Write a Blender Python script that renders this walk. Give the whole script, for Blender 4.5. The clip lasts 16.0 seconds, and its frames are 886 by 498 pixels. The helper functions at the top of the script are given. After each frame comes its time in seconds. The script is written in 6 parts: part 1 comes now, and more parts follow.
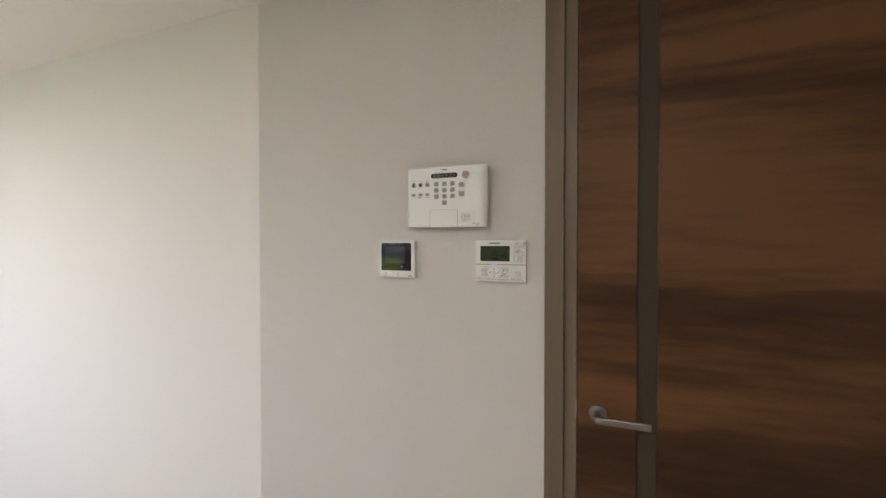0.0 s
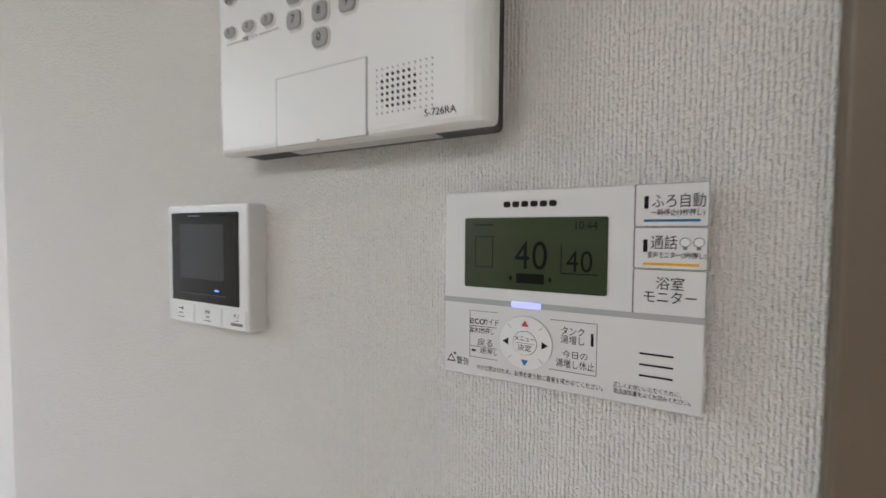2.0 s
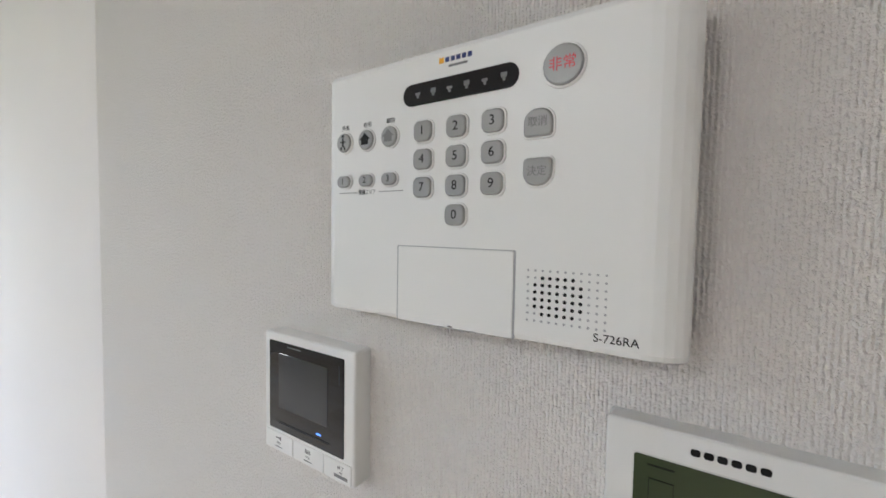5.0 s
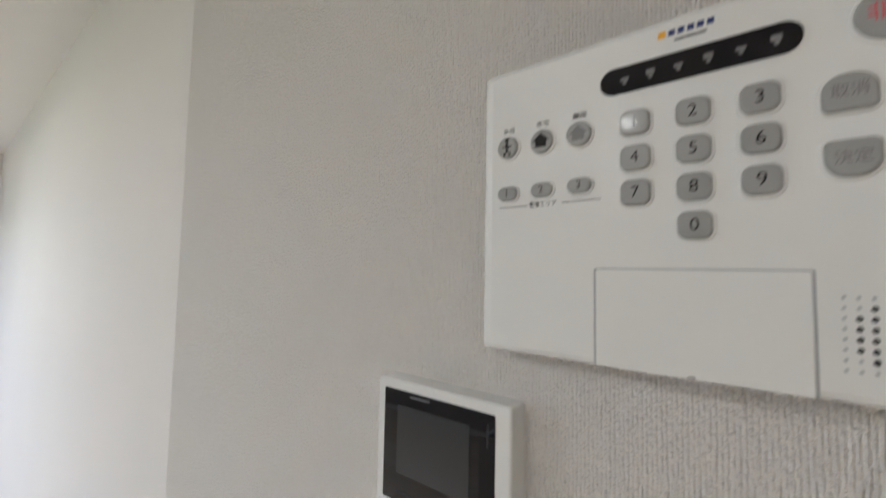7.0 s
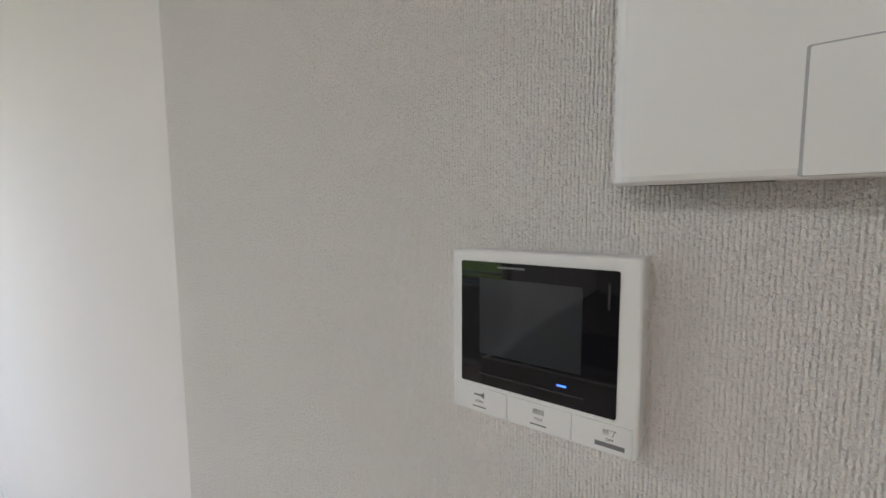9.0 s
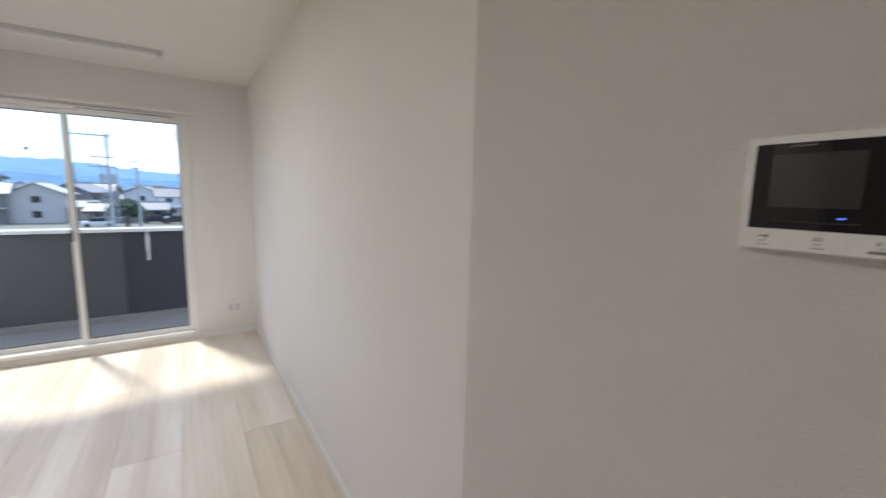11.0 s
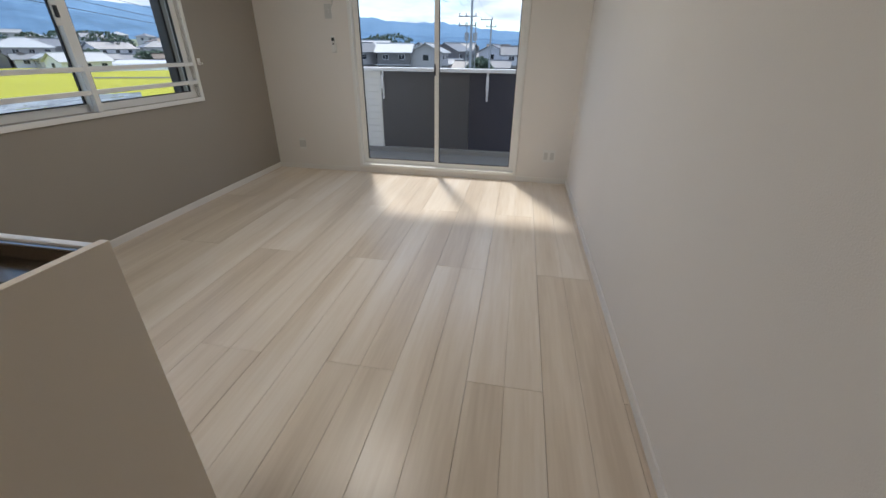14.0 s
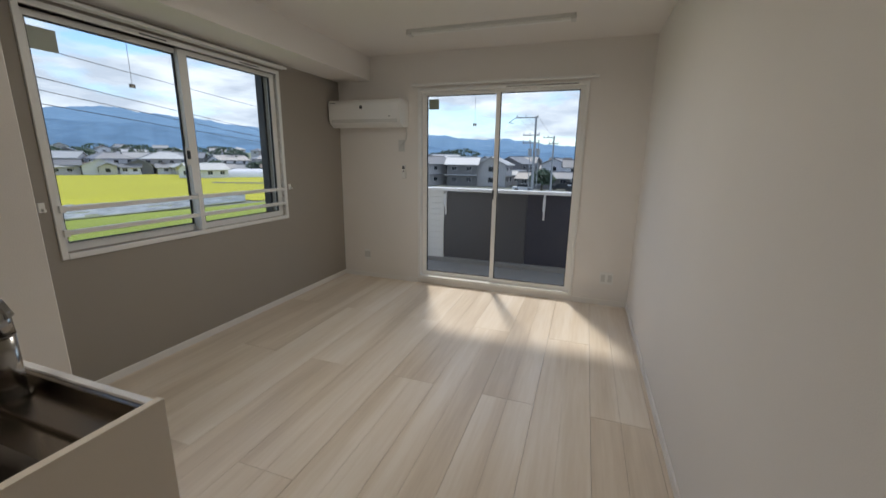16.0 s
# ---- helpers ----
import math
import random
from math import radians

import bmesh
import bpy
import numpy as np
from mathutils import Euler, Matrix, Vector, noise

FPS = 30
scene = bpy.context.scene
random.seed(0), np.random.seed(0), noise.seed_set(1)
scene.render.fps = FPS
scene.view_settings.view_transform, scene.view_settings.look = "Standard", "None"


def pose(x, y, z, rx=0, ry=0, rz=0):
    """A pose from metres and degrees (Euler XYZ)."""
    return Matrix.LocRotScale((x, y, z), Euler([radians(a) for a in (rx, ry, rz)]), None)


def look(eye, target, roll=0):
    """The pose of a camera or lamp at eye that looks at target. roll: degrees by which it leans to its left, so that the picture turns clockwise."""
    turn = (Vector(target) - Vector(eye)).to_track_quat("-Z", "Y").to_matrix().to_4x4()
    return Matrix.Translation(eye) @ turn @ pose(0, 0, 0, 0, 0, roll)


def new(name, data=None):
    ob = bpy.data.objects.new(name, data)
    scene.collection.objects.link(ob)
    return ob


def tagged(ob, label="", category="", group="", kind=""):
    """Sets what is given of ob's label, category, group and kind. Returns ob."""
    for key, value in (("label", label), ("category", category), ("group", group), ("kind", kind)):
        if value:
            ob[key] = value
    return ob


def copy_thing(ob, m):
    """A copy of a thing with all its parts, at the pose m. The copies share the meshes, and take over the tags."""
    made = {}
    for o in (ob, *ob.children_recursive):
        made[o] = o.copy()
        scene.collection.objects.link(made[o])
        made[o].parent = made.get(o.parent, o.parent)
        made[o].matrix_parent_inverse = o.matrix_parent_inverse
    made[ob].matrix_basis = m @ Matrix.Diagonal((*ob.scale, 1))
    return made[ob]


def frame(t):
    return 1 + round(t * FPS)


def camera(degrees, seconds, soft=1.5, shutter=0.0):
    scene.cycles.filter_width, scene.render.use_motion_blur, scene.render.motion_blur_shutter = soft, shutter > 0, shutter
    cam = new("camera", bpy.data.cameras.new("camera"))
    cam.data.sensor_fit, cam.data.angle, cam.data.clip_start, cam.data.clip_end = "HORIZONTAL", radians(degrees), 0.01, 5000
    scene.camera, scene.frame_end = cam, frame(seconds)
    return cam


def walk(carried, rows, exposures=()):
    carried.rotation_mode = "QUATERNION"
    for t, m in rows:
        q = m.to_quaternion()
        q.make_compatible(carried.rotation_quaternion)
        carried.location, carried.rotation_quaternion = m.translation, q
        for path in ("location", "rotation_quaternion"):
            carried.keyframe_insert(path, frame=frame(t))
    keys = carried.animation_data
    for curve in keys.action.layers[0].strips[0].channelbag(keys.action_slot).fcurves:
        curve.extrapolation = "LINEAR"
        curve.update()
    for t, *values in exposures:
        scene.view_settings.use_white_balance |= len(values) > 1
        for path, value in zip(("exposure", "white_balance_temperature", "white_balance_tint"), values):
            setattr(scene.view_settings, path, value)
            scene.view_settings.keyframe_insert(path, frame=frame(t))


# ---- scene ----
cam = camera(96.7, 16.0, shutter=0.3)
PATH = [
    (0, (-1.172, -1.138, 1.478), (0.698, -0.429, 1.45), 0.0),
    (0.3, (-0.993, -1.100, 1.505), (0.848, -0.323, 1.430), 0.1),
    (0.5, (-0.906, -1.064, 1.467), (0.939, -0.291, 1.476), 0.6),
    (0.7, (-0.815, -1.031, 1.467), (1.026, -0.249, 1.466), 0.5),
    (1, (-0.628, -1.016, 1.475), (1.167, -0.134, 1.433), 0.4),
    (1.2, (-0.530, -0.992, 1.485), (1.249, -0.082, 1.418), 0.4),
    (1.5, (-0.409, -0.961, 1.474), (1.369, -0.048, 1.408), 0.5),
    (1.7, (-0.341, -0.951, 1.469), (1.430, -0.024, 1.396), 0.5),
    (2, (-0.261, -0.931, 1.46), (1.511, -0.008, 1.383), 0.4),
    (2.5, (-0.202, -0.92, 1.442), (1.561, 0.017, 1.32), 0.5),
    (3, (-0.18, -0.928, 1.44), (1.574, 0.022, 1.297), 0.7),
    (3.5, (-0.189, -0.901, 1.465), (1.556, 0.052, 1.254), 0.3),
    (4, (-0.22, -0.869, 1.518), (1.512, 0.11, 1.314), 0.5),
    (4.5, (-0.242, -0.847, 1.572), (1.473, 0.164, 1.375), 0.6),
    (4.7, (-0.254, -0.851, 1.583), (1.440, 0.200, 1.430), 0.9),
    (6.8, (-0.272, -0.750, 1.611), (1.345, 0.423, 1.693), 0.6),
    (7, (-0.268, -0.734, 1.578), (1.308, 0.491, 1.697), 1.1),
    (7.5, (-0.274, -0.689, 1.546), (1.303, 0.54, 1.611), 1.3),
    (8, (-0.265, -0.672, 1.526), (1.299, 0.575, 1.528), 1.6),
    (8.2, (-0.263, -0.655, 1.521), (1.343, 0.537, 1.485), 0.9),
    (10.3, (-0.340, -0.633, 1.482), (1.227, 0.564, 1.145), -1.3),
    (10.5, (-0.392, -0.639, 1.453), (1.097, 0.67, 1.194), 1.3),
    (10.8, (-0.507, -0.651, 1.429), (0.794, 0.847, 1.177), 1.6),
    (11, (-0.558, -0.67, 1.417), (0.528, 0.988, 1.148), 1.3),
    (11.5, (-0.66, -0.701, 1.318), (-0.147, 1.217, 1.075), 1.2),
    (12, (-0.714, -0.73, 1.307), (-0.617, 1.251, 1.044), 1.3),
    (12.5, (-0.662, -0.687, 1.308), (-0.807, 1.285, 1.01), 1.3),
    (13, (-0.59, -0.55, 1.246), (-0.813, 1.387, 0.798), 1.3),
    (13.5, (-0.555, -0.442, 1.208), (-0.808, 1.412, 0.503), 1.1),
    (14, (-0.529, -0.332, 1.209), (-0.844, 1.421, 0.299), 0.6),
    (14.5, (-0.499, -0.317, 1.259), (-0.899, 1.413, 0.339), 0.8),
    (15, (-0.504, -0.301, 1.292), (-1.005, 1.462, 0.491), 0.5),
    (15.5, (-0.481, -0.308, 1.337), (-1.07, 1.491, 0.693), 0.9),
    (16, (-0.475, -0.295, 1.364), (-1.123, 1.544, 0.92), 0.8),
]
walk(cam, [(t, look(eye, target, roll)) for t, eye, target, roll in PATH],
     ((0, 2.66, 6250, 10), (1.0, 2.68, 6000, 9), (2.0, 2.78, 5700, 9), (3.0, 2.86, 5650, 9), (4.5, 2.88, 5600, 9), (8.0, 2.46, 5900, 9), (10.3, 2.38, 5750, 9), (10.6, 2.18, 5900, 9), (11.0, 1.95, 6250, 10), (11.6, 1.47, 6500, 10), (12.5, 1.14, 6700, 10), (14.0, 1.36, 6550, 10), (16.0, 1.09, 6800, 10)))

# world, sun and sky
XW, XE, YN, ZC = -3.11, 0.0, 3.655, 2.4
YS = -2.7
GROUND = -4.7
SUN_FROM = Vector((-0.405, 0.914, 1.48)).normalized()


def build_world():
    w = bpy.data.worlds.new("world")
    scene.world = w
    w.use_nodes = True
    nt = w.node_tree
    nt.nodes.clear()
    out = nt.nodes.new("ShaderNodeOutputWorld")
    bg = nt.nodes.new("ShaderNodeBackground")
    sky = nt.nodes.new("ShaderNodeTexSky")
    sky.sky_type = "NISHITA"
    sky.sun_disc = False
    sky.sun_elevation = math.asin(SUN_FROM.z)
    sky.sun_rotation = math.atan2(SUN_FROM.x, SUN_FROM.y)
    sky.dust_density = 0.2
    co = nt.nodes.new("ShaderNodeTexCoord")
    mp = nt.nodes.new("ShaderNodeMapping")
    mp.inputs["Scale"].default_value = (1.6, 1.6, 6.0)
    nz = nt.nodes.new("ShaderNodeTexNoise")
    nz.inputs["Scale"].default_value = 2.2
    nz.inputs["Detail"].default_value = 9
    nz.inputs["Roughness"].default_value = 0.55
    rp = nt.nodes.new("ShaderNodeValToRGB")
    rp.color_ramp.elements[0].position = 0.41
    rp.color_ramp.elements[1].position = 0.53
    mix = nt.nodes.new("ShaderNodeMix")
    mix.data_type = "RGBA"
    n2 = nt.nodes.new("ShaderNodeTexNoise")
    n2.inputs["Scale"].default_value = 5.5
    n2.inputs["Detail"].default_value = 6
    shade = nt.nodes.new("ShaderNodeMix")
    shade.data_type = "RGBA"
    shade.inputs[6].default_value = (3.3, 4.0, 5.0, 1)
    shade.inputs[7].default_value = (5.3, 6.1, 7.1, 1)
    nt.links.new(mp.outputs["Vector"], n2.inputs["Vector"])
    crisp = nt.nodes.new("ShaderNodeMath")
    crisp.operation = "MULTIPLY_ADD"
    crisp.use_clamp = True
    crisp.inputs[1].default_value = 4.0
    crisp.inputs[2].default_value = -1.5
    nt.links.new(n2.outputs["Fac"], crisp.inputs[0])
    nt.links.new(crisp.outputs[0], shade.inputs[0])
    nt.links.new(shade.outputs[2], mix.inputs[7])
    L = nt.links.new
    L(co.outputs["Generated"], mp.inputs["Vector"])
    L(mp.outputs["Vector"], nz.inputs["Vector"])
    # the west is clear blue above a low bank of cloud
    sx = nt.nodes.new("ShaderNodeSeparateXYZ")
    L(co.outputs["Generated"], sx.inputs[0])

    def mth(op, a, c, d=None, clamp=False):
        n = nt.nodes.new("ShaderNodeMath")
        n.operation = op
        n.use_clamp = clamp
        for i, q in enumerate((a, c, d)):
            if q is None:
                continue
            if isinstance(q, (int, float)):
                n.inputs[i].default_value = q
            else:
                L(q, n.inputs[i])
        return n.outputs[0]
    west = mth("MULTIPLY_ADD", sx.outputs["X"], -4.0, -2.0, True)
    low = mth("MULTIPLY_ADD", sx.outputs["Z"], -14.0, 3.1, True)
    gain = mth("MULTIPLY_ADD", low, 0.25, -0.15)
    bias = mth("MULTIPLY", west, gain)
    L(mth("ADD", nz.outputs["Fac"], bias), rp.inputs["Fac"])
    L(rp.outputs["Color"], mix.inputs[0])
    deep = nt.nodes.new("ShaderNodeMix")
    deep.data_type = "RGBA"
    deep.blend_type = "MULTIPLY"
    deep.inputs[0].default_value = 1.0
    deep.inputs[7].default_value = (0.68, 0.85, 1.0, 1)
    L(sky.outputs["Color"], deep.inputs[6])
    L(deep.outputs[2], mix.inputs[6])
    L(mix.outputs[2], bg.inputs["Color"])
    bg.inputs["Strength"].default_value = 0.098
    L(bg.outputs["Background"], out.inputs["Surface"])


build_world()
sun_data = bpy.data.lights.new("sun", "SUN")
sun_data.energy = 1.12
sun_data.angle = radians(6.0)
sun_data.color = (1.0, 0.95, 0.87)
sun = new("sun", sun_data)
sun.matrix_world = look(SUN_FROM * 60, (0, 0, 0))


# materials
def material(name, color, rough=0.5, metal=0.0, var=0.06, scale=8.0, bump=0.0, bump_scale=200.0,
             stretch=(1, 1, 1), emit=None, strength=0.0, coat=0.0, random=0.0, spec=0.5, detail=4.0):
    m = bpy.data.materials.new(name)
    m.use_nodes = True
    nt = m.node_tree
    b = nt.nodes["Principled BSDF"]
    b.inputs["Roughness"].default_value = rough
    b.inputs["Metallic"].default_value = metal
    b.inputs["Specular IOR Level"].default_value = spec
    b.inputs["Coat Weight"].default_value = coat
    L = nt.links.new
    co = nt.nodes.new("ShaderNodeTexCoord")
    mp = nt.nodes.new("ShaderNodeMapping")
    mp.inputs["Scale"].default_value = stretch
    L(co.outputs["Object"], mp.inputs["Vector"])
    nz = nt.nodes.new("ShaderNodeTexNoise")
    nz.inputs["Scale"].default_value = scale
    nz.inputs["Detail"].default_value = detail
    L(mp.outputs["Vector"], nz.inputs["Vector"])
    mix = nt.nodes.new("ShaderNodeMix")
    mix.data_type = "RGBA"
    mix.inputs[6].default_value = tuple(c * (1 - var) for c in color) + (1,)
    mix.inputs[7].default_value = tuple(min(1, c * (1 + var)) for c in color) + (1,)
    L(nz.outputs["Fac"], mix.inputs[0])
    last = mix.outputs[2]
    if random:
        oi = nt.nodes.new("ShaderNodeObjectInfo")
        mr = nt.nodes.new("ShaderNodeMapRange")
        mr.inputs["To Min"].default_value = 1 - random
        mr.inputs["To Max"].default_value = 1 + random
        L(oi.outputs["Random"], mr.inputs["Value"])
        hs = nt.nodes.new("ShaderNodeHueSaturation")
        L(mr.outputs["Result"], hs.inputs["Value"])
        L(last, hs.inputs["Color"])
        last = hs.outputs["Color"]
    L(last, b.inputs["Base Color"])
    if bump:
        n2 = nt.nodes.new("ShaderNodeTexNoise")
        n2.inputs["Scale"].default_value = bump_scale
        n2.inputs["Detail"].default_value = 3
        L(mp.outputs["Vector"], n2.inputs["Vector"])
        bp = nt.nodes.new("ShaderNodeBump")
        bp.inputs["Strength"].default_value = bump
        bp.inputs["Distance"].default_value = 0.002
        L(n2.outputs["Fac"], bp.inputs["Height"])
        L(bp.outputs["Normal"], b.inputs["Normal"])
    if emit:
        b.inputs["Emission Color"].default_value = (*emit, 1)
        b.inputs["Emission Strength"].default_value = strength
    return m


def ribbed_wallpaper(name, color):
    """Woven-look vinyl wallpaper: upright threads about 2.6 mm apart that waver, thicken and break."""
    m = material(name, color, rough=0.72, var=0.03, scale=3)
    nt = m.node_tree
    b = nt.nodes["Principled BSDF"]
    L = nt.links.new

    def node(kind, **values):
        n = nt.nodes.new(kind)
        for k, v in values.items():
            n.inputs[k].default_value = v
        return n

    def calc(op, a, c, d=0.0):
        n = nt.nodes.new("ShaderNodeMath")
        n.operation = op
        for i, q in enumerate((a, c, d)):
            if isinstance(q, (int, float)):
                n.inputs[i].default_value = q
            else:
                L(q, n.inputs[i])
        return n.outputs[0]

    co = nt.nodes.new("ShaderNodeTexCoord")

    def noise_at(sy, sz, detail=1.0, seed=0.0):
        mp = node("ShaderNodeMapping", Scale=(1, sy, sz), Location=(seed, 0, 0))
        L(co.outputs["Object"], mp.inputs["Vector"])
        n = node("ShaderNodeTexNoise", Scale=1.0, Detail=detail, Roughness=0.6)
        L(mp.outputs["Vector"], n.inputs["Vector"])
        return n.outputs["Fac"]

    sep = nt.nodes.new("ShaderNodeSeparateXYZ")
    L(co.outputs["Object"], sep.inputs[0])
    waver = noise_at(190, 75, 1.0, 3.0)
    angle = calc("ADD", calc("MULTIPLY", sep.outputs["Y"], 2 * math.pi / 0.0026), calc("MULTIPLY", waver, 3.0))
    thread = calc("MULTIPLY_ADD", calc("SINE", angle, 0.0), 0.5, 0.5)
    beads = noise_at(380, 300, 2.0, 7.0)
    knots = noise_at(620, 620, 1.0, 11.0)
    # threads rise and sink along their length, over a fine grain
    height = calc("ADD", calc("MULTIPLY", calc("MULTIPLY", thread, beads), 0.58), calc("ADD", calc("MULTIPLY", beads, 0.85), calc("MULTIPLY", knots, 0.42)))
    bp = node("ShaderNodeBump", Strength=1.0, Distance=0.0032)
    L(height, bp.inputs["Height"])
    L(bp.outputs["Normal"], b.inputs["Normal"])
    return m


def wood(name, dark, mid, light, axis="y", rough=0.4, coat=0.0, stripe=5.0, per_object=True):
    """Wood with long soft streaks along an axis; each piece is cut from another place."""
    m = bpy.data.materials.new(name)
    m.use_nodes = True
    nt = m.node_tree
    b = nt.nodes["Principled BSDF"]
    b.inputs["Roughness"].default_value = rough
    b.inputs["Coat Weight"].default_value = coat
    b.inputs["Coat Roughness"].default_value = 0.36
    L = nt.links.new
    co = nt.nodes.new("ShaderNodeTexCoord")
    oi = nt.nodes.new("ShaderNodeObjectInfo")
    sc = nt.nodes.new("ShaderNodeMath")
    sc.operation = "MULTIPLY"
    sc.inputs[1].default_value = 37.0 if per_object else 0.0
    L(oi.outputs["Random"], sc.inputs[0])
    ad = nt.nodes.new("ShaderNodeVectorMath")
    ad.operation = "ADD"
    L(co.outputs["Object"], ad.inputs[0])
    L(sc.outputs[0], ad.inputs[1])
    mp = nt.nodes.new("ShaderNodeMapping")
    st = {"y": (1, 0.06, 1), "x": (0.06, 1, 1), "z": (1, 1, 0.06), "h": (1, 0.11, 1)}[axis]
    mp.inputs["Scale"].default_value = st
    L(ad.outputs[0], mp.inputs["Vector"])
    broad = nt.nodes.new("ShaderNodeTexNoise")
    broad.inputs["Scale"].default_value = stripe
    broad.inputs["Detail"].default_value = 3
    broad.inputs["Distortion"].default_value = 0.4
    fine = nt.nodes.new("ShaderNodeTexNoise")
    fine.inputs["Scale"].default_value = stripe * 14
    fine.inputs["Detail"].default_value = 5
    L(mp.outputs["Vector"], broad.inputs["Vector"])
    L(mp.outputs["Vector"], fine.inputs["Vector"])
    mx = nt.nodes.new("ShaderNodeMath")
    mx.operation = "MULTIPLY_ADD"
    mx.inputs[1].default_value = 0.2
    L(fine.outputs["Fac"], mx.inputs[0])
    mo = nt.nodes.new("ShaderNodeMath")
    mo.operation = "MULTIPLY"
    mo.inputs[1].default_value = 0.9
    L(broad.outputs["Fac"], mo.inputs[0])
    L(mo.outputs[0], mx.inputs[2])
    rp = nt.nodes.new("ShaderNodeValToRGB")
    e = rp.color_ramp.elements
    e[0].position, e[0].color = 0.40, (*dark, 1)
    e[1].position, e[1].color = 0.68, (*light, 1)
    k = e.new(0.54)
    k.color = (*mid, 1)
    L(mx.outputs[0], rp.inputs["Fac"])
    L(rp.outputs["Color"], b.inputs["Base Color"])
    bp = nt.nodes.new("ShaderNodeBump")
    bp.inputs["Strength"].default_value = 0.098
    bp.inputs["Distance"].default_value = 0.001
    L(fine.outputs["Fac"], bp.inputs["Height"])
    L(bp.outputs["Normal"], b.inputs["Normal"])
    return m


def glass(name, tint=(1, 1, 1), rough=0.0, clear=0.93):
    """Thin window glass: mostly clear, with a real reflection on top."""
    m = bpy.data.materials.new(name)
    m.use_nodes = True
    nt = m.node_tree
    nt.nodes.clear()
    out = nt.nodes.new("ShaderNodeOutputMaterial")
    tr = nt.nodes.new("ShaderNodeBsdfTransparent")
    tr.inputs["Color"].default_value = (*[c * clear for c in tint], 1)
    gl = nt.nodes.new("ShaderNodeBsdfGlossy")
    gl.inputs["Roughness"].default_value = rough
    lw = nt.nodes.new("ShaderNodeLayerWeight")
    lw.inputs["Blend"].default_value = 0.5
    pw = nt.nodes.new("ShaderNodeMath")
    pw.operation = "POWER"
    pw.inputs[1].default_value = 4.0
    nt.links.new(lw.outputs["Facing"], pw.inputs[0])
    fr = nt.nodes.new("ShaderNodeMath")
    fr.operation = "MULTIPLY_ADD"
    fr.inputs[1].default_value = 0.8
    fr.inputs[2].default_value = 0.007
    nt.links.new(pw.outputs[0], fr.inputs[0])
    mx = nt.nodes.new("ShaderNodeMixShader")
    nt.links.new(fr.outputs[0], mx.inputs[0])
    nt.links.new(tr.outputs[0], mx.inputs[1])
    nt.links.new(gl.outputs[0], mx.inputs[2])
    nt.links.new(mx.outputs[0], out.inputs["Surface"])
    return m


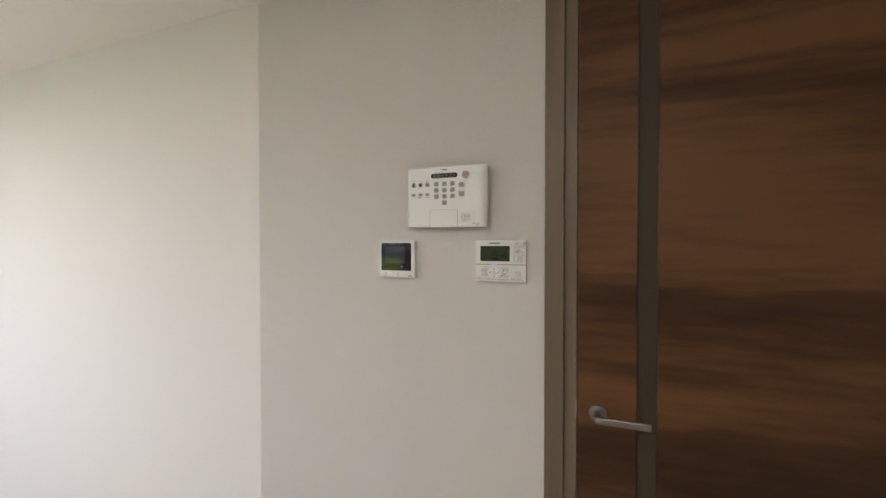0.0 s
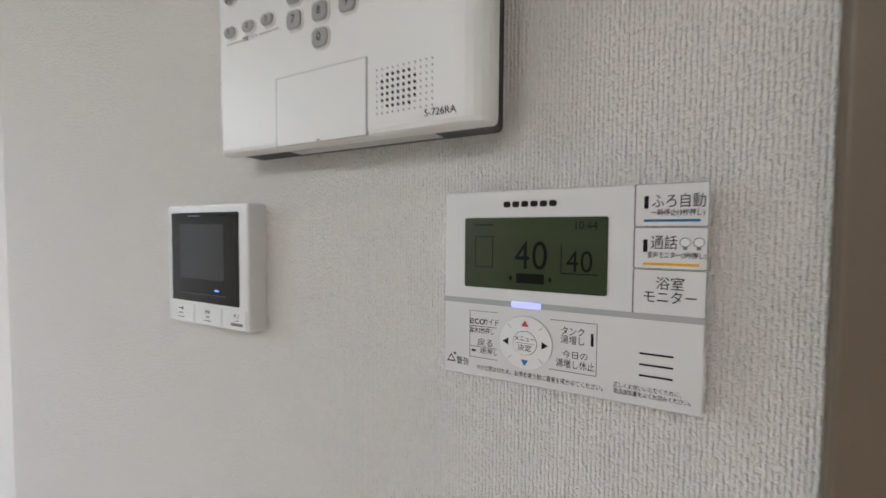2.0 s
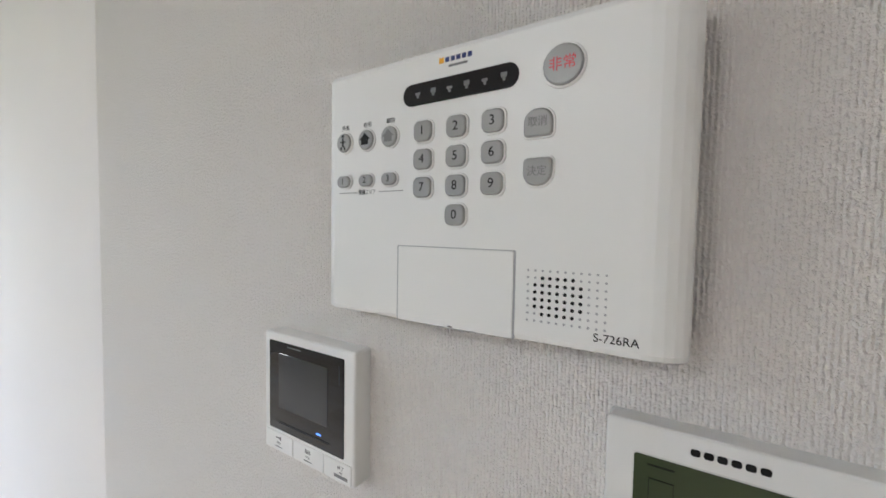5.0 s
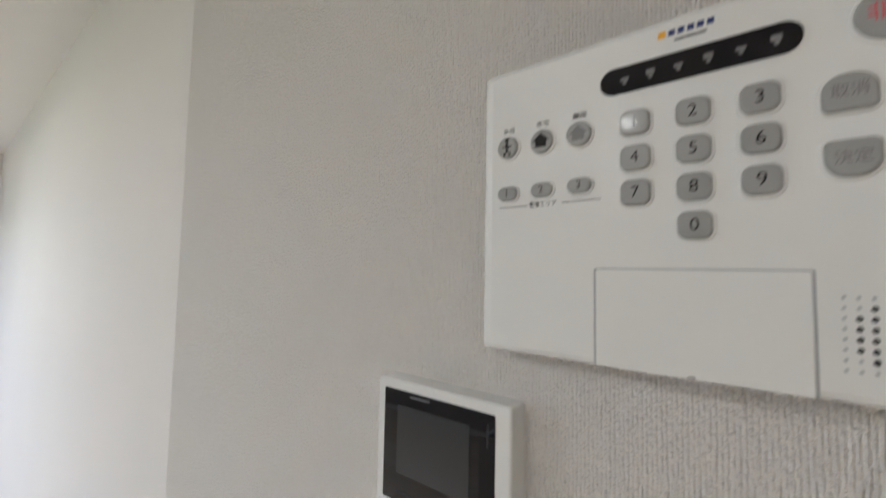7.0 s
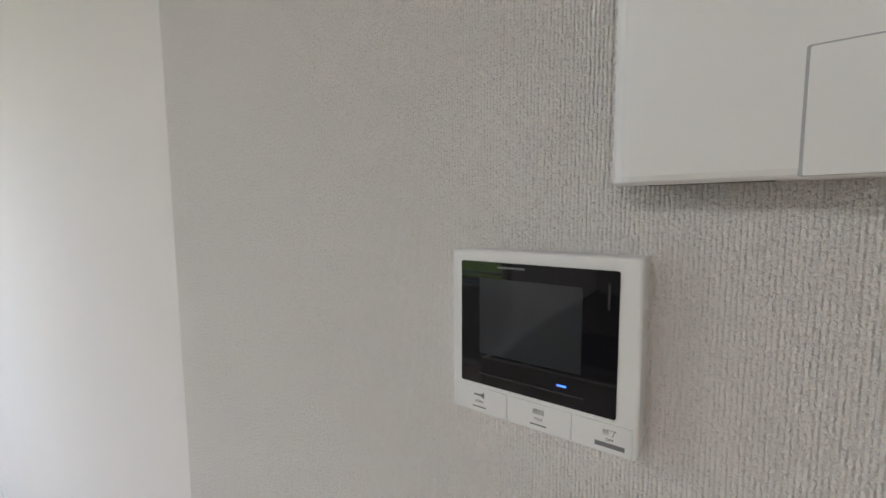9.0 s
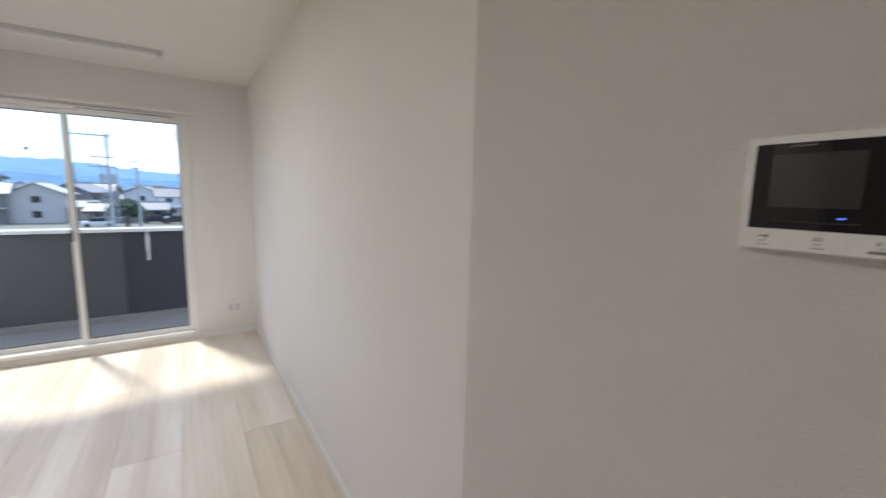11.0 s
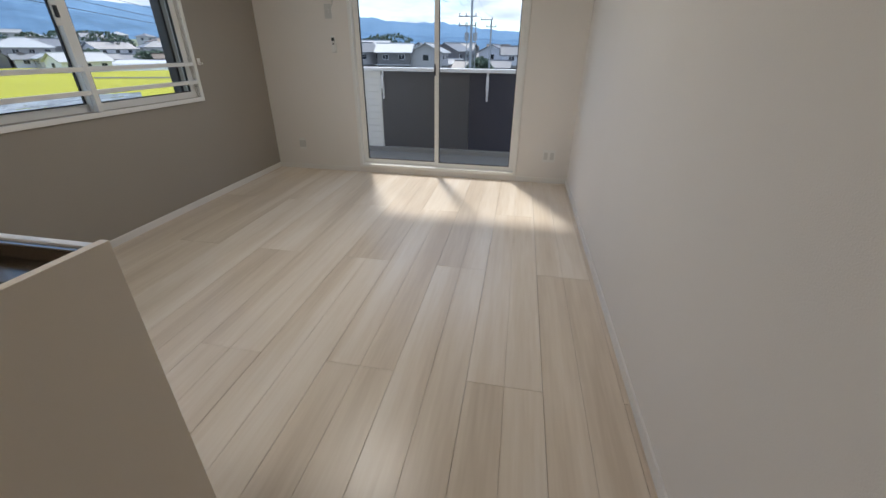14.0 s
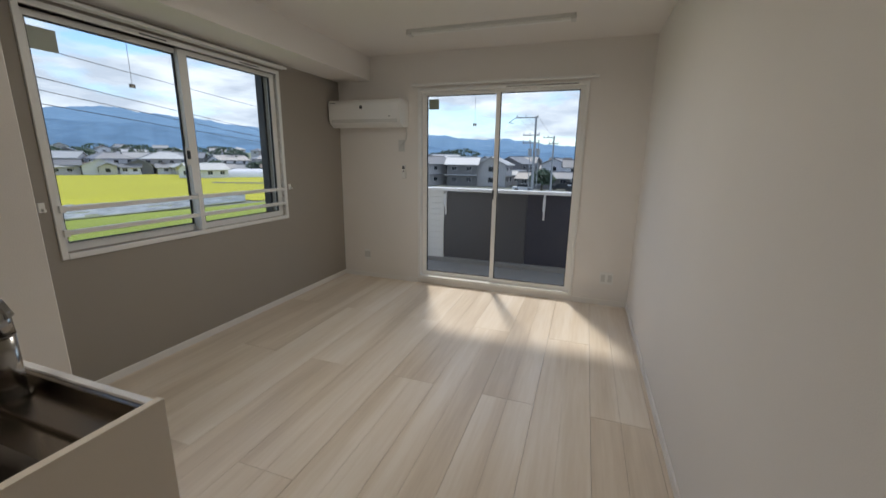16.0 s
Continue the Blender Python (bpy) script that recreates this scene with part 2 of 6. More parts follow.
M = {
    "wall": material("white wallpaper", (0.80, 0.77, 0.735), 0.8, var=0.02, scale=2, bump=0.25, bump_scale=260),
    "rib": ribbed_wallpaper("ribbed wallpaper", (0.835, 0.80, 0.755)),
    "grey": material("grey accent wallpaper", (0.335, 0.305, 0.268), 0.8, var=0.03, scale=3, bump=0.2, bump_scale=260),
    "ceil": material("ceiling paper", (0.80, 0.77, 0.735), 0.85, var=0.02, scale=2, bump=0.2, bump_scale=220),
    "base": material("white baseboard", (0.82, 0.80, 0.77), 0.45, var=0.02),
    "frame": material("white window plastic", (0.82, 0.82, 0.80), 0.35, var=0.02),
    "gasket": material("black gasket", (0.02, 0.02, 0.022), 0.6),
    "alu": material("brushed aluminium", (0.62, 0.62, 0.62), 0.35, metal=0.9, var=0.05, scale=20),
    "floor": wood("pale floorboard", (0.65, 0.545, 0.43), (0.785, 0.685, 0.565), (0.89, 0.81, 0.71), "y", 0.31, 0.30, 4.2),
    "door": wood("walnut door sheet", (0.020, 0.007, 0.002), (0.055, 0.021, 0.007), (0.135, 0.062, 0.023), "h", 0.5, 0.0, 3.2, False),
    "casing": wood("walnut casing", (0.13, 0.098, 0.064), (0.155, 0.118, 0.080), (0.185, 0.142, 0.098), "z", 0.4, 0.0, 6.0, False),
    "jamb": material("grey brown jamb", (0.27, 0.23, 0.20), 0.4, var=0.08),
    "plastic": material("white plastic", (0.80, 0.80, 0.78), 0.38, var=0.012, scale=30),
    "plastic2": material("light grey plastic", (0.62, 0.62, 0.60), 0.4, var=0.02),
    "gloss_black": material("gloss black panel", (0.008, 0.008, 0.010), 0.03, var=0.02, spec=0.4),
    "screen": material("dark lcd screen", (0.035, 0.038, 0.042), 0.05, var=0.02),
    "lcd": material("green grey lcd", (0.036, 0.052, 0.024), 0.14, var=0.05, scale=40),
    "ink": material("black print", (0.007, 0.007, 0.008), 0.5, spec=0.2),
    "ink_lcd": material("display segment", (0.005, 0.007, 0.004), 0.6, spec=0.1),
    "remote_case": material("glossy white case", (0.72, 0.72, 0.705), 0.34, var=0.012, scale=30, coat=0.3),
    "groove": material("grey groove", (0.40, 0.41, 0.42), 0.4),
    "ink_grey": material("grey print", (0.18, 0.18, 0.18), 0.5),
    "ink_blue": material("blue print", (0.03, 0.16, 0.36), 0.5),
    "ink_navy": material("navy print", (0.015, 0.03, 0.15), 0.5),
    "ink_amber": material("amber print", (0.80, 0.42, 0.02), 0.5),
    "ink_red": material("red print", (0.62, 0.06, 0.08), 0.5),
    "led": material("violet blue led", (0.5, 0.5, 0.9), 0.4, emit=(0.42, 0.44, 1.0), strength=0.11),
    "key": material("translucent grey key", (0.33, 0.33, 0.32), 0.36, var=0.06, scale=60, coat=0.10),
    "steel": material("brushed stainless steel", (0.25, 0.215, 0.18), 0.24, metal=1.0, var=0.08, scale=60, stretch=(0.1, 1, 1)),
    "satin": material("satin handle metal", (0.22, 0.21, 0.20), 0.35, metal=1.0, var=0.05, scale=30),
    "chrome": material("chrome", (0.40, 0.39, 0.38), 0.22, metal=1.0, var=0.01),
    "counter": material("cream kitchen panel", (0.80, 0.735, 0.645), 0.5, var=0.02),
    "lamp": material("glowing lamp diffuser", (0.9, 0.9, 0.9), 0.4, emit=(1.0, 0.955, 0.89), strength=21.0),
    "lamprim": material("faint lamp rim", (0.85, 0.85, 0.85), 0.35, emit=(0.78, 0.88, 1.0), strength=0.50),
    # near-black copy of the steel, with the bowl's shade in its colour
    "shadesteel": material("sink steel with shade in its colour", (0.036, 0.029, 0.023), 0.5, metal=0.0, var=0.08, scale=60),
    "slit": material("smoked glass", (0.040, 0.028, 0.014), 0.6),
    "warm": material("warm glowing downlight", (0.9, 0.9, 0.9), 0.4, emit=(1.0, 0.93, 0.84), strength=14.0),
    "lampbase": material("white lamp base", (0.8, 0.8, 0.8), 0.4),
    "backdark": material("dark recessed plastic", (0.06, 0.06, 0.06), 0.6),
    "sticker": material("grey green sticker", (0.24, 0.27, 0.22), 0.6),
    "sticker_pale": material("pale green sticker", (0.44, 0.48, 0.42), 0.5),
    "mark_red": material("dark red plastic", (0.10, 0.012, 0.012), 0.4),
    "blue_led": material("blue led", (0.1, 0.2, 0.7), 0.4, emit=(0.08, 0.22, 1.0), strength=0.35),
    "parapet": material("dark parapet board paled for glass reflection", (0.036, 0.038, 0.056), 0.5, var=0.10, scale=2),
    # paler copy of the board, with the door glass's reflection in its colour
    "parapet_reflect": material("parapet board paled for glass reflection", (0.085, 0.085, 0.092), 0.5, var=0.10, scale=2),
    "coping": material("white metal coping", (0.75, 0.76, 0.78), 0.35),
    "siding": material("white siding", (0.72, 0.72, 0.70), 0.6),
    "deck": material("grey balcony sheet", (0.25, 0.245, 0.24), 0.7, var=0.08, scale=6, bump=0.2, bump_scale=120),
    "glass": glass("window glass"),
    "darkmetal": material("dark bronze metal", (0.03, 0.03, 0.033), 0.45),
}


M["door"].node_tree.nodes["Principled BSDF"].inputs["Specular IOR Level"].default_value = 0.3


# mesh helpers
def box(bm, x0, x1, y0, y1, z0, z1):
    c = ((x0 + x1) / 2, (y0 + y1) / 2, (z0 + z1) / 2)
    s = (abs(x1 - x0), abs(y1 - y0), abs(z1 - z0))
    return bmesh.ops.create_cube(bm, size=1, matrix=Matrix.Translation(c) @ Matrix.Diagonal((*s, 1)))["verts"]


def cyl(bm, p, r, h, axis="z", seg=24, r2=None):
    turn = {"z": Matrix.Identity(4), "x": Matrix.Rotation(radians(90), 4, "Y"), "y": Matrix.Rotation(radians(90), 4, "X")}[axis]
    return bmesh.ops.create_cone(bm, cap_ends=True, segments=seg, radius1=r, radius2=r if r2 is None else r2,
                                 depth=h, matrix=Matrix.Translation(p) @ turn)["verts"]


def rounded(bm, width=0.003, seg=2):
    bmesh.ops.bevel(bm, geom=bm.edges[:], offset=width, segments=seg, affect="EDGES", profile=0.5, clamp_overlap=True)


def part(name, bm, mat, parent=None, label="", smooth=False):
    me = bpy.data.meshes.new(name)
    bm.normal_update()
    bm.to_mesh(me)
    bm.free()
    me.materials.append(mat)
    if smooth:
        for p in me.polygons:
            p.use_smooth = True
    ob = new(name, me)
    if parent is not None:
        ob.parent = parent
        ob.matrix_parent_inverse = parent.matrix_basis.inverted()
    if label:
        ob["label"] = label
    return ob


def slab(name, b, mat, parent=None, bevel=0.0, label="", seg=2):
    bm = bmesh.new()
    box(bm, *b)
    if bevel:
        rounded(bm, bevel, seg)
    return part(name, bm, mat, parent, label)


def structure(name, bm, mat, label, category):
    return tagged(part(name, bm, mat), label, category, "", "structure")


def thing(name, at, label, category, group="", kind=""):
    ob = new(name)
    ob.location = at
    ob.matrix_basis = Matrix.Translation(at)
    return tagged(ob, label, category, group, kind)


# large structure
T = 0.14
DOOR_Y0, DOOR_Y1, DOOR_Z = -1.93, -1.01, 2.39
SEAM = 0.06
WY0, WY1, WZ0, WZ1 = 0.995, 2.70, 0.83, 2.07
BX0, BX1, BZ0, BZ1 = -2.13, -0.535, 0.06, 2.055

bm = bmesh.new()
box(bm, XE, XE + T, SEAM, YN + T, -0.1, ZC)
structure("wall_east", bm, M["wall"], "long plain white wallpapered wall beside the floor", "wall")
bm = bmesh.new()
box(bm, XE - 0.004, XE + T, DOOR_Y1, SEAM, -0.1, ZC)
structure("wall_panel", bm, M["rib"], "off-white ribbed wallpaper wall carrying the control panels", "wall")
bm = bmesh.new()
box(bm, XE, XE + T, DOOR_Y0, DOOR_Y1, DOOR_Z, ZC)
box(bm, XE, XE + T, YS, DOOR_Y0, -0.1, ZC)
# unseen slab added behind the door, stops daylight leaking at its gaps
box(bm, XE + 0.06, XE + T, DOOR_Y0, DOOR_Y1, -0.1, DOOR_Z)
structure("wall_east_south", bm, M["wall"], "white wallpapered wall over and beyond the brown door, with added backing behind it", "wall")
bm = bmesh.new()
box(bm, XW - T, BX0, YN, YN + T, -0.1, ZC)
box(bm, BX1, XE, YN, YN + T, -0.1, ZC)
box(bm, BX0, BX1, YN, YN + T, BZ1, ZC)
box(bm, BX0, BX1, YN, YN + T, -0.1, BZ0)
structure("wall_north", bm, M["wall"], "white wallpapered wall round the balcony door", "wall")
bm = bmesh.new()
box(bm, XW - T, XW, YS, WY0, -0.1, ZC)
box(bm, XW - T, XW, WY1, YN, -0.1, ZC)
box(bm, XW - T, XW, WY0, WY1, WZ1, ZC)
box(bm, XW - T, XW, WY0, WY1, -0.1, WZ0)
structure("wall_west", bm, M["grey"], "matt grey accent wall round the wide window", "wall")
bm = bmesh.new()
box(bm, XW - T, XE + T, YS - T, YS, -0.1, ZC)
structure("wall_south", bm, M["wall"], "plain white wall behind the kitchen", "wall")
bm = bmesh.new()
box(bm, XW, -2.12, 0.165, 0.457, 0, ZC - 0.002)
rounded(bm, 0.004, 1)
structure("wall_kitchen_stub", bm, M["wall"], "short white wall standing at the end of the kitchen counter", "wall")
bm = bmesh.new()
box(bm, XW - T, XE + T, YS - T, YN + T, ZC, ZC + 0.12)
structure("ceiling", bm, M["ceil"], "plain off-white papered ceiling", "ceiling")
bm = bmesh.new()
box(bm, XW, -2.71, 0.457, YN, 2.165, ZC)
structure("ceiling_beam", bm, M["ceil"], "off-white boxed beam above the wide window", "ceiling beam")
bm = bmesh.new()
box(bm, XW - T, XE + T, YS - T, YN + T, -0.14, -0.014)
floor = structure("floor", bm, M["jamb"], "floor of pale wood boards laid towards the balcony", "floor")


def baseboard(b, name="baseboard"):
    bm = bmesh.new()
    box(bm, *b)
    rounded(bm, 0.002, 1)
    structure(name, bm, M["base"], "low white baseboard at the foot of the wall", "baseboard")


BH = 0.052
baseboard((XE - 0.009, XE, SEAM, YN, 0, BH))
baseboard((XE - 0.013, XE - 0.004, DOOR_Y1 - 0.0, SEAM, 0, BH))
baseboard((XW, XW + 0.009, 0.30, YN, 0, BH))
baseboard((XW + 0.009, BX0 - 0.04, YN - 0.009, YN, 0, BH))
baseboard((BX1 + 0.04, XE - 0.009, YN - 0.009, YN, 0, BH))


# balcony door
def sliding_unit(name, along, a0, a1, z0, z1, face, out, label, stile=0.045, mid=None, sill=0.02, group=""):
    """A two-sash sliding window. along: 'x' or 'y'; face: the wall's inner face; out: direction of the outside."""
    def bx(bm, p0, p1, d0, d1, za, zb):
        q0, q1 = sorted((face + out * d0, face + out * d1))
        if along == "x":
            box(bm, p0, p1, q0, q1, za, zb)
        else:
            box(bm, q0, q1, p0, p1, za, zb)
    at = ((a0 + a1) / 2, face, z0) if along == "x" else (face, (a0 + a1) / 2, z0)
    root = thing(name, at, label, "window", "", "structure")
    tr, fr = 0.03, 0.025
    for nm, b in (("window_frame", (a0 - tr, a0, -0.012, 0.11, z0 - sill, z1 + tr)), ("window_frame", (a1, a1 + tr, -0.012, 0.11, z0 - sill, z1 + tr)),
                  ("window_frame", (a0, a1, -0.012, 0.11, z1, z1 + tr)), ("window_sill", (a0, a1, -0.016, 0.12, z0 - sill, z0))):
        bm = bmesh.new()
        bx(bm, *b)
        rounded(bm, 0.002, 1)
        part(nm, bm, M["frame"], root)
    m = mid if mid is not None else (a0 + a1) / 2
    for k, (s0, s1, d) in enumerate(((a0, m + stile / 2, 0.062), (m - stile / 2, a1, 0.030))):
        sash = bmesh.new()
        o0, o1 = (0.045, stile) if k == 0 else (stile, 0.045)
        bx(sash, s0, s0 + o0, d, d + 0.028, z0, z1)
        bx(sash, s1 - o1, s1, d, d + 0.028, z0, z1)
        bx(sash, s0 + o0, s1 - o1, d, d + 0.028, z0, z0 + 0.044)
        bx(sash, s0 + o0, s1 - o1, d, d + 0.028, z1 - 0.032, z1)
        part("sash_frame", sash, M["frame"], root)
        g = bmesh.new()
        i0, i1, j0, j1 = s0 + o0, s1 - o1, z0 + 0.044, z1 - 0.032
        w = 0.007
        bx(g, i0, i0 + w, d + 0.006, d + 0.022, j0, j1)
        bx(g, i1 - w, i1, d + 0.006, d + 0.022, j0, j1)
        bx(g, i0 + w, i1 - w, d + 0.006, d + 0.022, j0, j0 + w)
        bx(g, i0 + w, i1 - w, d + 0.006, d + 0.022, j1 - w, j1)
        part("gasket", g, M["gasket"], root)
        p = bmesh.new()
        bx(p, i0 + w, i1 - w, d + 0.012, d + 0.016, j0 + w, j1 - w)
        pane = part("pane", p, M["glass"], root)
        pane.visible_shadow = False
    return root


balcony_door = sliding_unit("window_balcony", "x", BX0, BX1, 0.085, 2.03, YN, 1, "white framed two-pane sliding glass door to the balcony", 0.042, -1.33, 0.03)
west_window = sliding_unit("window_west", "y", WY0, WY1, WZ0, WZ1, XW, -1, "wide white framed sliding window in the grey wall", 0.062, 1.85, 0.03)

# planks
PITCH, LENGTH = 0.305, 1.84


def plank_mesh(w, l):
    bm = bmesh.new()
    g = 0.0008
    h = w / 2
    for x0, x1 in ((g, h - 0.0005), (h + 0.0005, w - g)):
        if x1 - x0 < 0.004:
            continue
        v = box(bm, x0, x1, g, l - g, -0.012, 0)
        top = [e for e in bm.edges if all(abs(p.co.z) < 1e-6 for p in e.verts) and e.verts[0] in v]
        bmesh.ops.bevel(bm, geom=top, offset=0.0007, segments=1, affect="EDGES")
    box(bm, g, w - g, g, l - g, -0.0135, -0.010)
    me = bpy.data.meshes.new("floorboard")
    bm.to_mesh(me)
    bm.free()
    me.materials.append(M["floor"])
    return me


def lay_floor():
    cache = {}
    i = 0
    x1 = -0.03 + PITCH
    while x1 > XW:
        x0 = x1 - PITCH
        cx0, cx1 = max(x0, XW), min(x1, XE)
        joint = 0.852 if i % 2 == 0 else 0.852 + LENGTH / 2
        y = joint - 3 * LENGTH
        while y < YN:
            y0, y1 = max(y, YS), min(y + LENGTH, YN)
            if y1 - y0 > 0.01 and cx1 - cx0 > 0.01:
                key = (round(cx1 - cx0, 4), round(y1 - y0, 4))
                if key not in cache:
                    cache[key] = plank_mesh(*key)
                ob = new("floorboard", cache[key])
                ob.location = (cx0, y0, 0)
                ob.parent = floor
            y += LENGTH
        x1 -= PITCH
        i += 1


# brown door in the east wall
door = thing("door_brown", (0, DOOR_Y0, 0), "walnut-brown door with a dark glass slit and lever handle", "door", "", "structure")
slab("door_casing", (-0.014, 0.05, DOOR_Y1 - 0.053, DOOR_Y1, 0, 2.385), M["casing"], door, 0.002)
slab("door_casing", (-0.014, 0.05, DOOR_Y0, DOOR_Y0 + 0.053, 0, 2.385), M["casing"], door, 0.002)
slab("door_casing", (-0.014, 0.05, DOOR_Y0 + 0.053, DOOR_Y1 - 0.053, 2.335, 2.385), M["casing"], door, 0.002)
slab("door_stop", (0.000, 0.05, DOOR_Y1 - 0.088, DOOR_Y1 - 0.054, 0, 2.335), M["casing"], door, 0.001)
LY0, LY1 = DOOR_Y0 + 0.056, DOOR_Y1 - 0.090
slab("door_leaf", (-0.006, 0.03, -1.251, LY1, 0.01, 2.325), M["door"], door, 0.0015)
slab("door_leaf", (-0.006, 0.03, LY0, -1.300, 0.01, 2.325), M["door"], door, 0.0015)
slab("glass_slit", (0.002, 0.022, -1.300, -1.251, 0.01, 2.325), M["slit"], door, 0, "dark smoked glass slit")


def lever(parent, x, y, z):
    bm = bmesh.new()
    cyl(bm, (x - 0.005, y, z), 0.024, 0.010, "x", 32)
    rounded(bm, 0.0015, 1)
    part("rosette", bm, M["satin"], parent, "round metal rosette", True)
    bm = bmesh.new()
    cyl(bm, (x - 0.028, y, z), 0.0095, 0.046, "x", 20)
    part("lever_neck", bm, M["satin"], parent, smooth=True)
    bm = bmesh.new()
    box(bm, x - 0.058, x - 0.046, y - 0.125, y + 0.010, z - 0.010, z + 0.010)
    rounded(bm, 0.004, 2)
    part("lever_handle", bm, M["satin"], parent, "slim satin metal lever")


lever(door, -0.006, -1.155, 1.01)
slab("latch_plate", (-0.004, 0.0, -1.099, -1.0965, 0.99, 1.035), M["alu"], door)


# writing
def text_mesh(s, size, sx=1.0, weight=0.0):
    cu = bpy.data.curves.new("t", "FONT")
    cu.body = s
    cu.size = size
    cu.align_x = "CENTER"
    cu.align_y = "CENTER"
    cu.extrude = 0.00008
    cu.offset = size * weight
    ob = bpy.data.objects.new("t", cu)
    scene.collection.objects.link(ob)
    bpy.context.view_layer.update()
    me = bpy.data.meshes.new_from_object(ob.evaluated_get(bpy.context.evaluated_depsgraph_get()))
    bpy.data.objects.remove(ob)
    if sx != 1.0:
        me.transform(Matrix.Diagonal((sx, 1, 1, 1)))
    return me


FACE = Matrix(((0, 0, -1, 0), (-1, 0, 0, 0), (0, 1, 0, 0), (0, 0, 0, 1)))


def letter(parent, name, s, y, z, x, size, mat, sx=1.0, label="", weight=0.0):
    """Printed characters on a face that looks to -x; y falls from left to right."""
    me = text_mesh(s, size, sx, weight)
    me.name = name
    me.materials.append(mat)
    me.transform(FACE)
    ob = new(name, me)
    ob.matrix_basis = Matrix.Translation((x - 0.0001, y, z))
    ob.parent = parent
    ob.matrix_parent_inverse = parent.matrix_basis.inverted()
    if label:
        ob["label"] = label
    return ob


def rrect(bm, x0, x1, y0, y1, z0, z1, r, seg=5, front_bevel=0.0, waist=None):
    """A plate facing -x with rounded corners. x1 is the back, x0 the front."""
    r = min(r, (y1 - y0) / 2 - 1e-5, (z1 - z0) / 2 - 1e-5)
    ring = []
    for cy, cz, a0 in ((y1 - r, z1 - r, 0), (y0 + r, z1 - r, 90), (y0 + r, z0 + r, 180), (y1 - r, z0 + r, 270)):
        for k in range(seg + 1):
            a = radians(a0 + 90 * k / seg)
            ring.append((cy + r * math.cos(a), cz + r * math.sin(a)))
    cy, cz = (y0 + y1) / 2, (z0 + z1) / 2

    def loop(x, inset):
        sy = ((y1 - y0) / 2 - inset) / ((y1 - y0) / 2)
        sz = ((z1 - z0) / 2 - inset) / ((z1 - z0) / 2)
        return [bm.verts.new((x, cy + (a - cy) * sy, cz + (b - cz) * sz)) for a, b in ring]
    loops = [loop(x1, 0)]
    if front_bevel:
        for k in range(4):
            a = radians(90 * k / 3)
            loops.append(loop(x0 + front_bevel * (1 - math.sin(a)), front_bevel * (1 - math.cos(a))))
    else:
        loops.append(loop(x0, 0))
    for la, lb in zip(loops, loops[1:]):
        n = len(la)
        for i in range(n):
            bm.faces.new((la[i], la[(i + 1) % n], lb[(i + 1) % n], lb[i]))
    bm.faces.new(loops[-1])
    bm.faces.new(loops[0][::-1])
    bmesh.ops.recalc_face_normals(bm, faces=bm.faces[:])


def plate(name, b, r, mat, parent, fb=0.0, label="", seg=5):
    bm = bmesh.new()
    rrect(bm, *b, r, seg, fb)
    return part(name, bm, mat, parent, label)


WX = -0.004


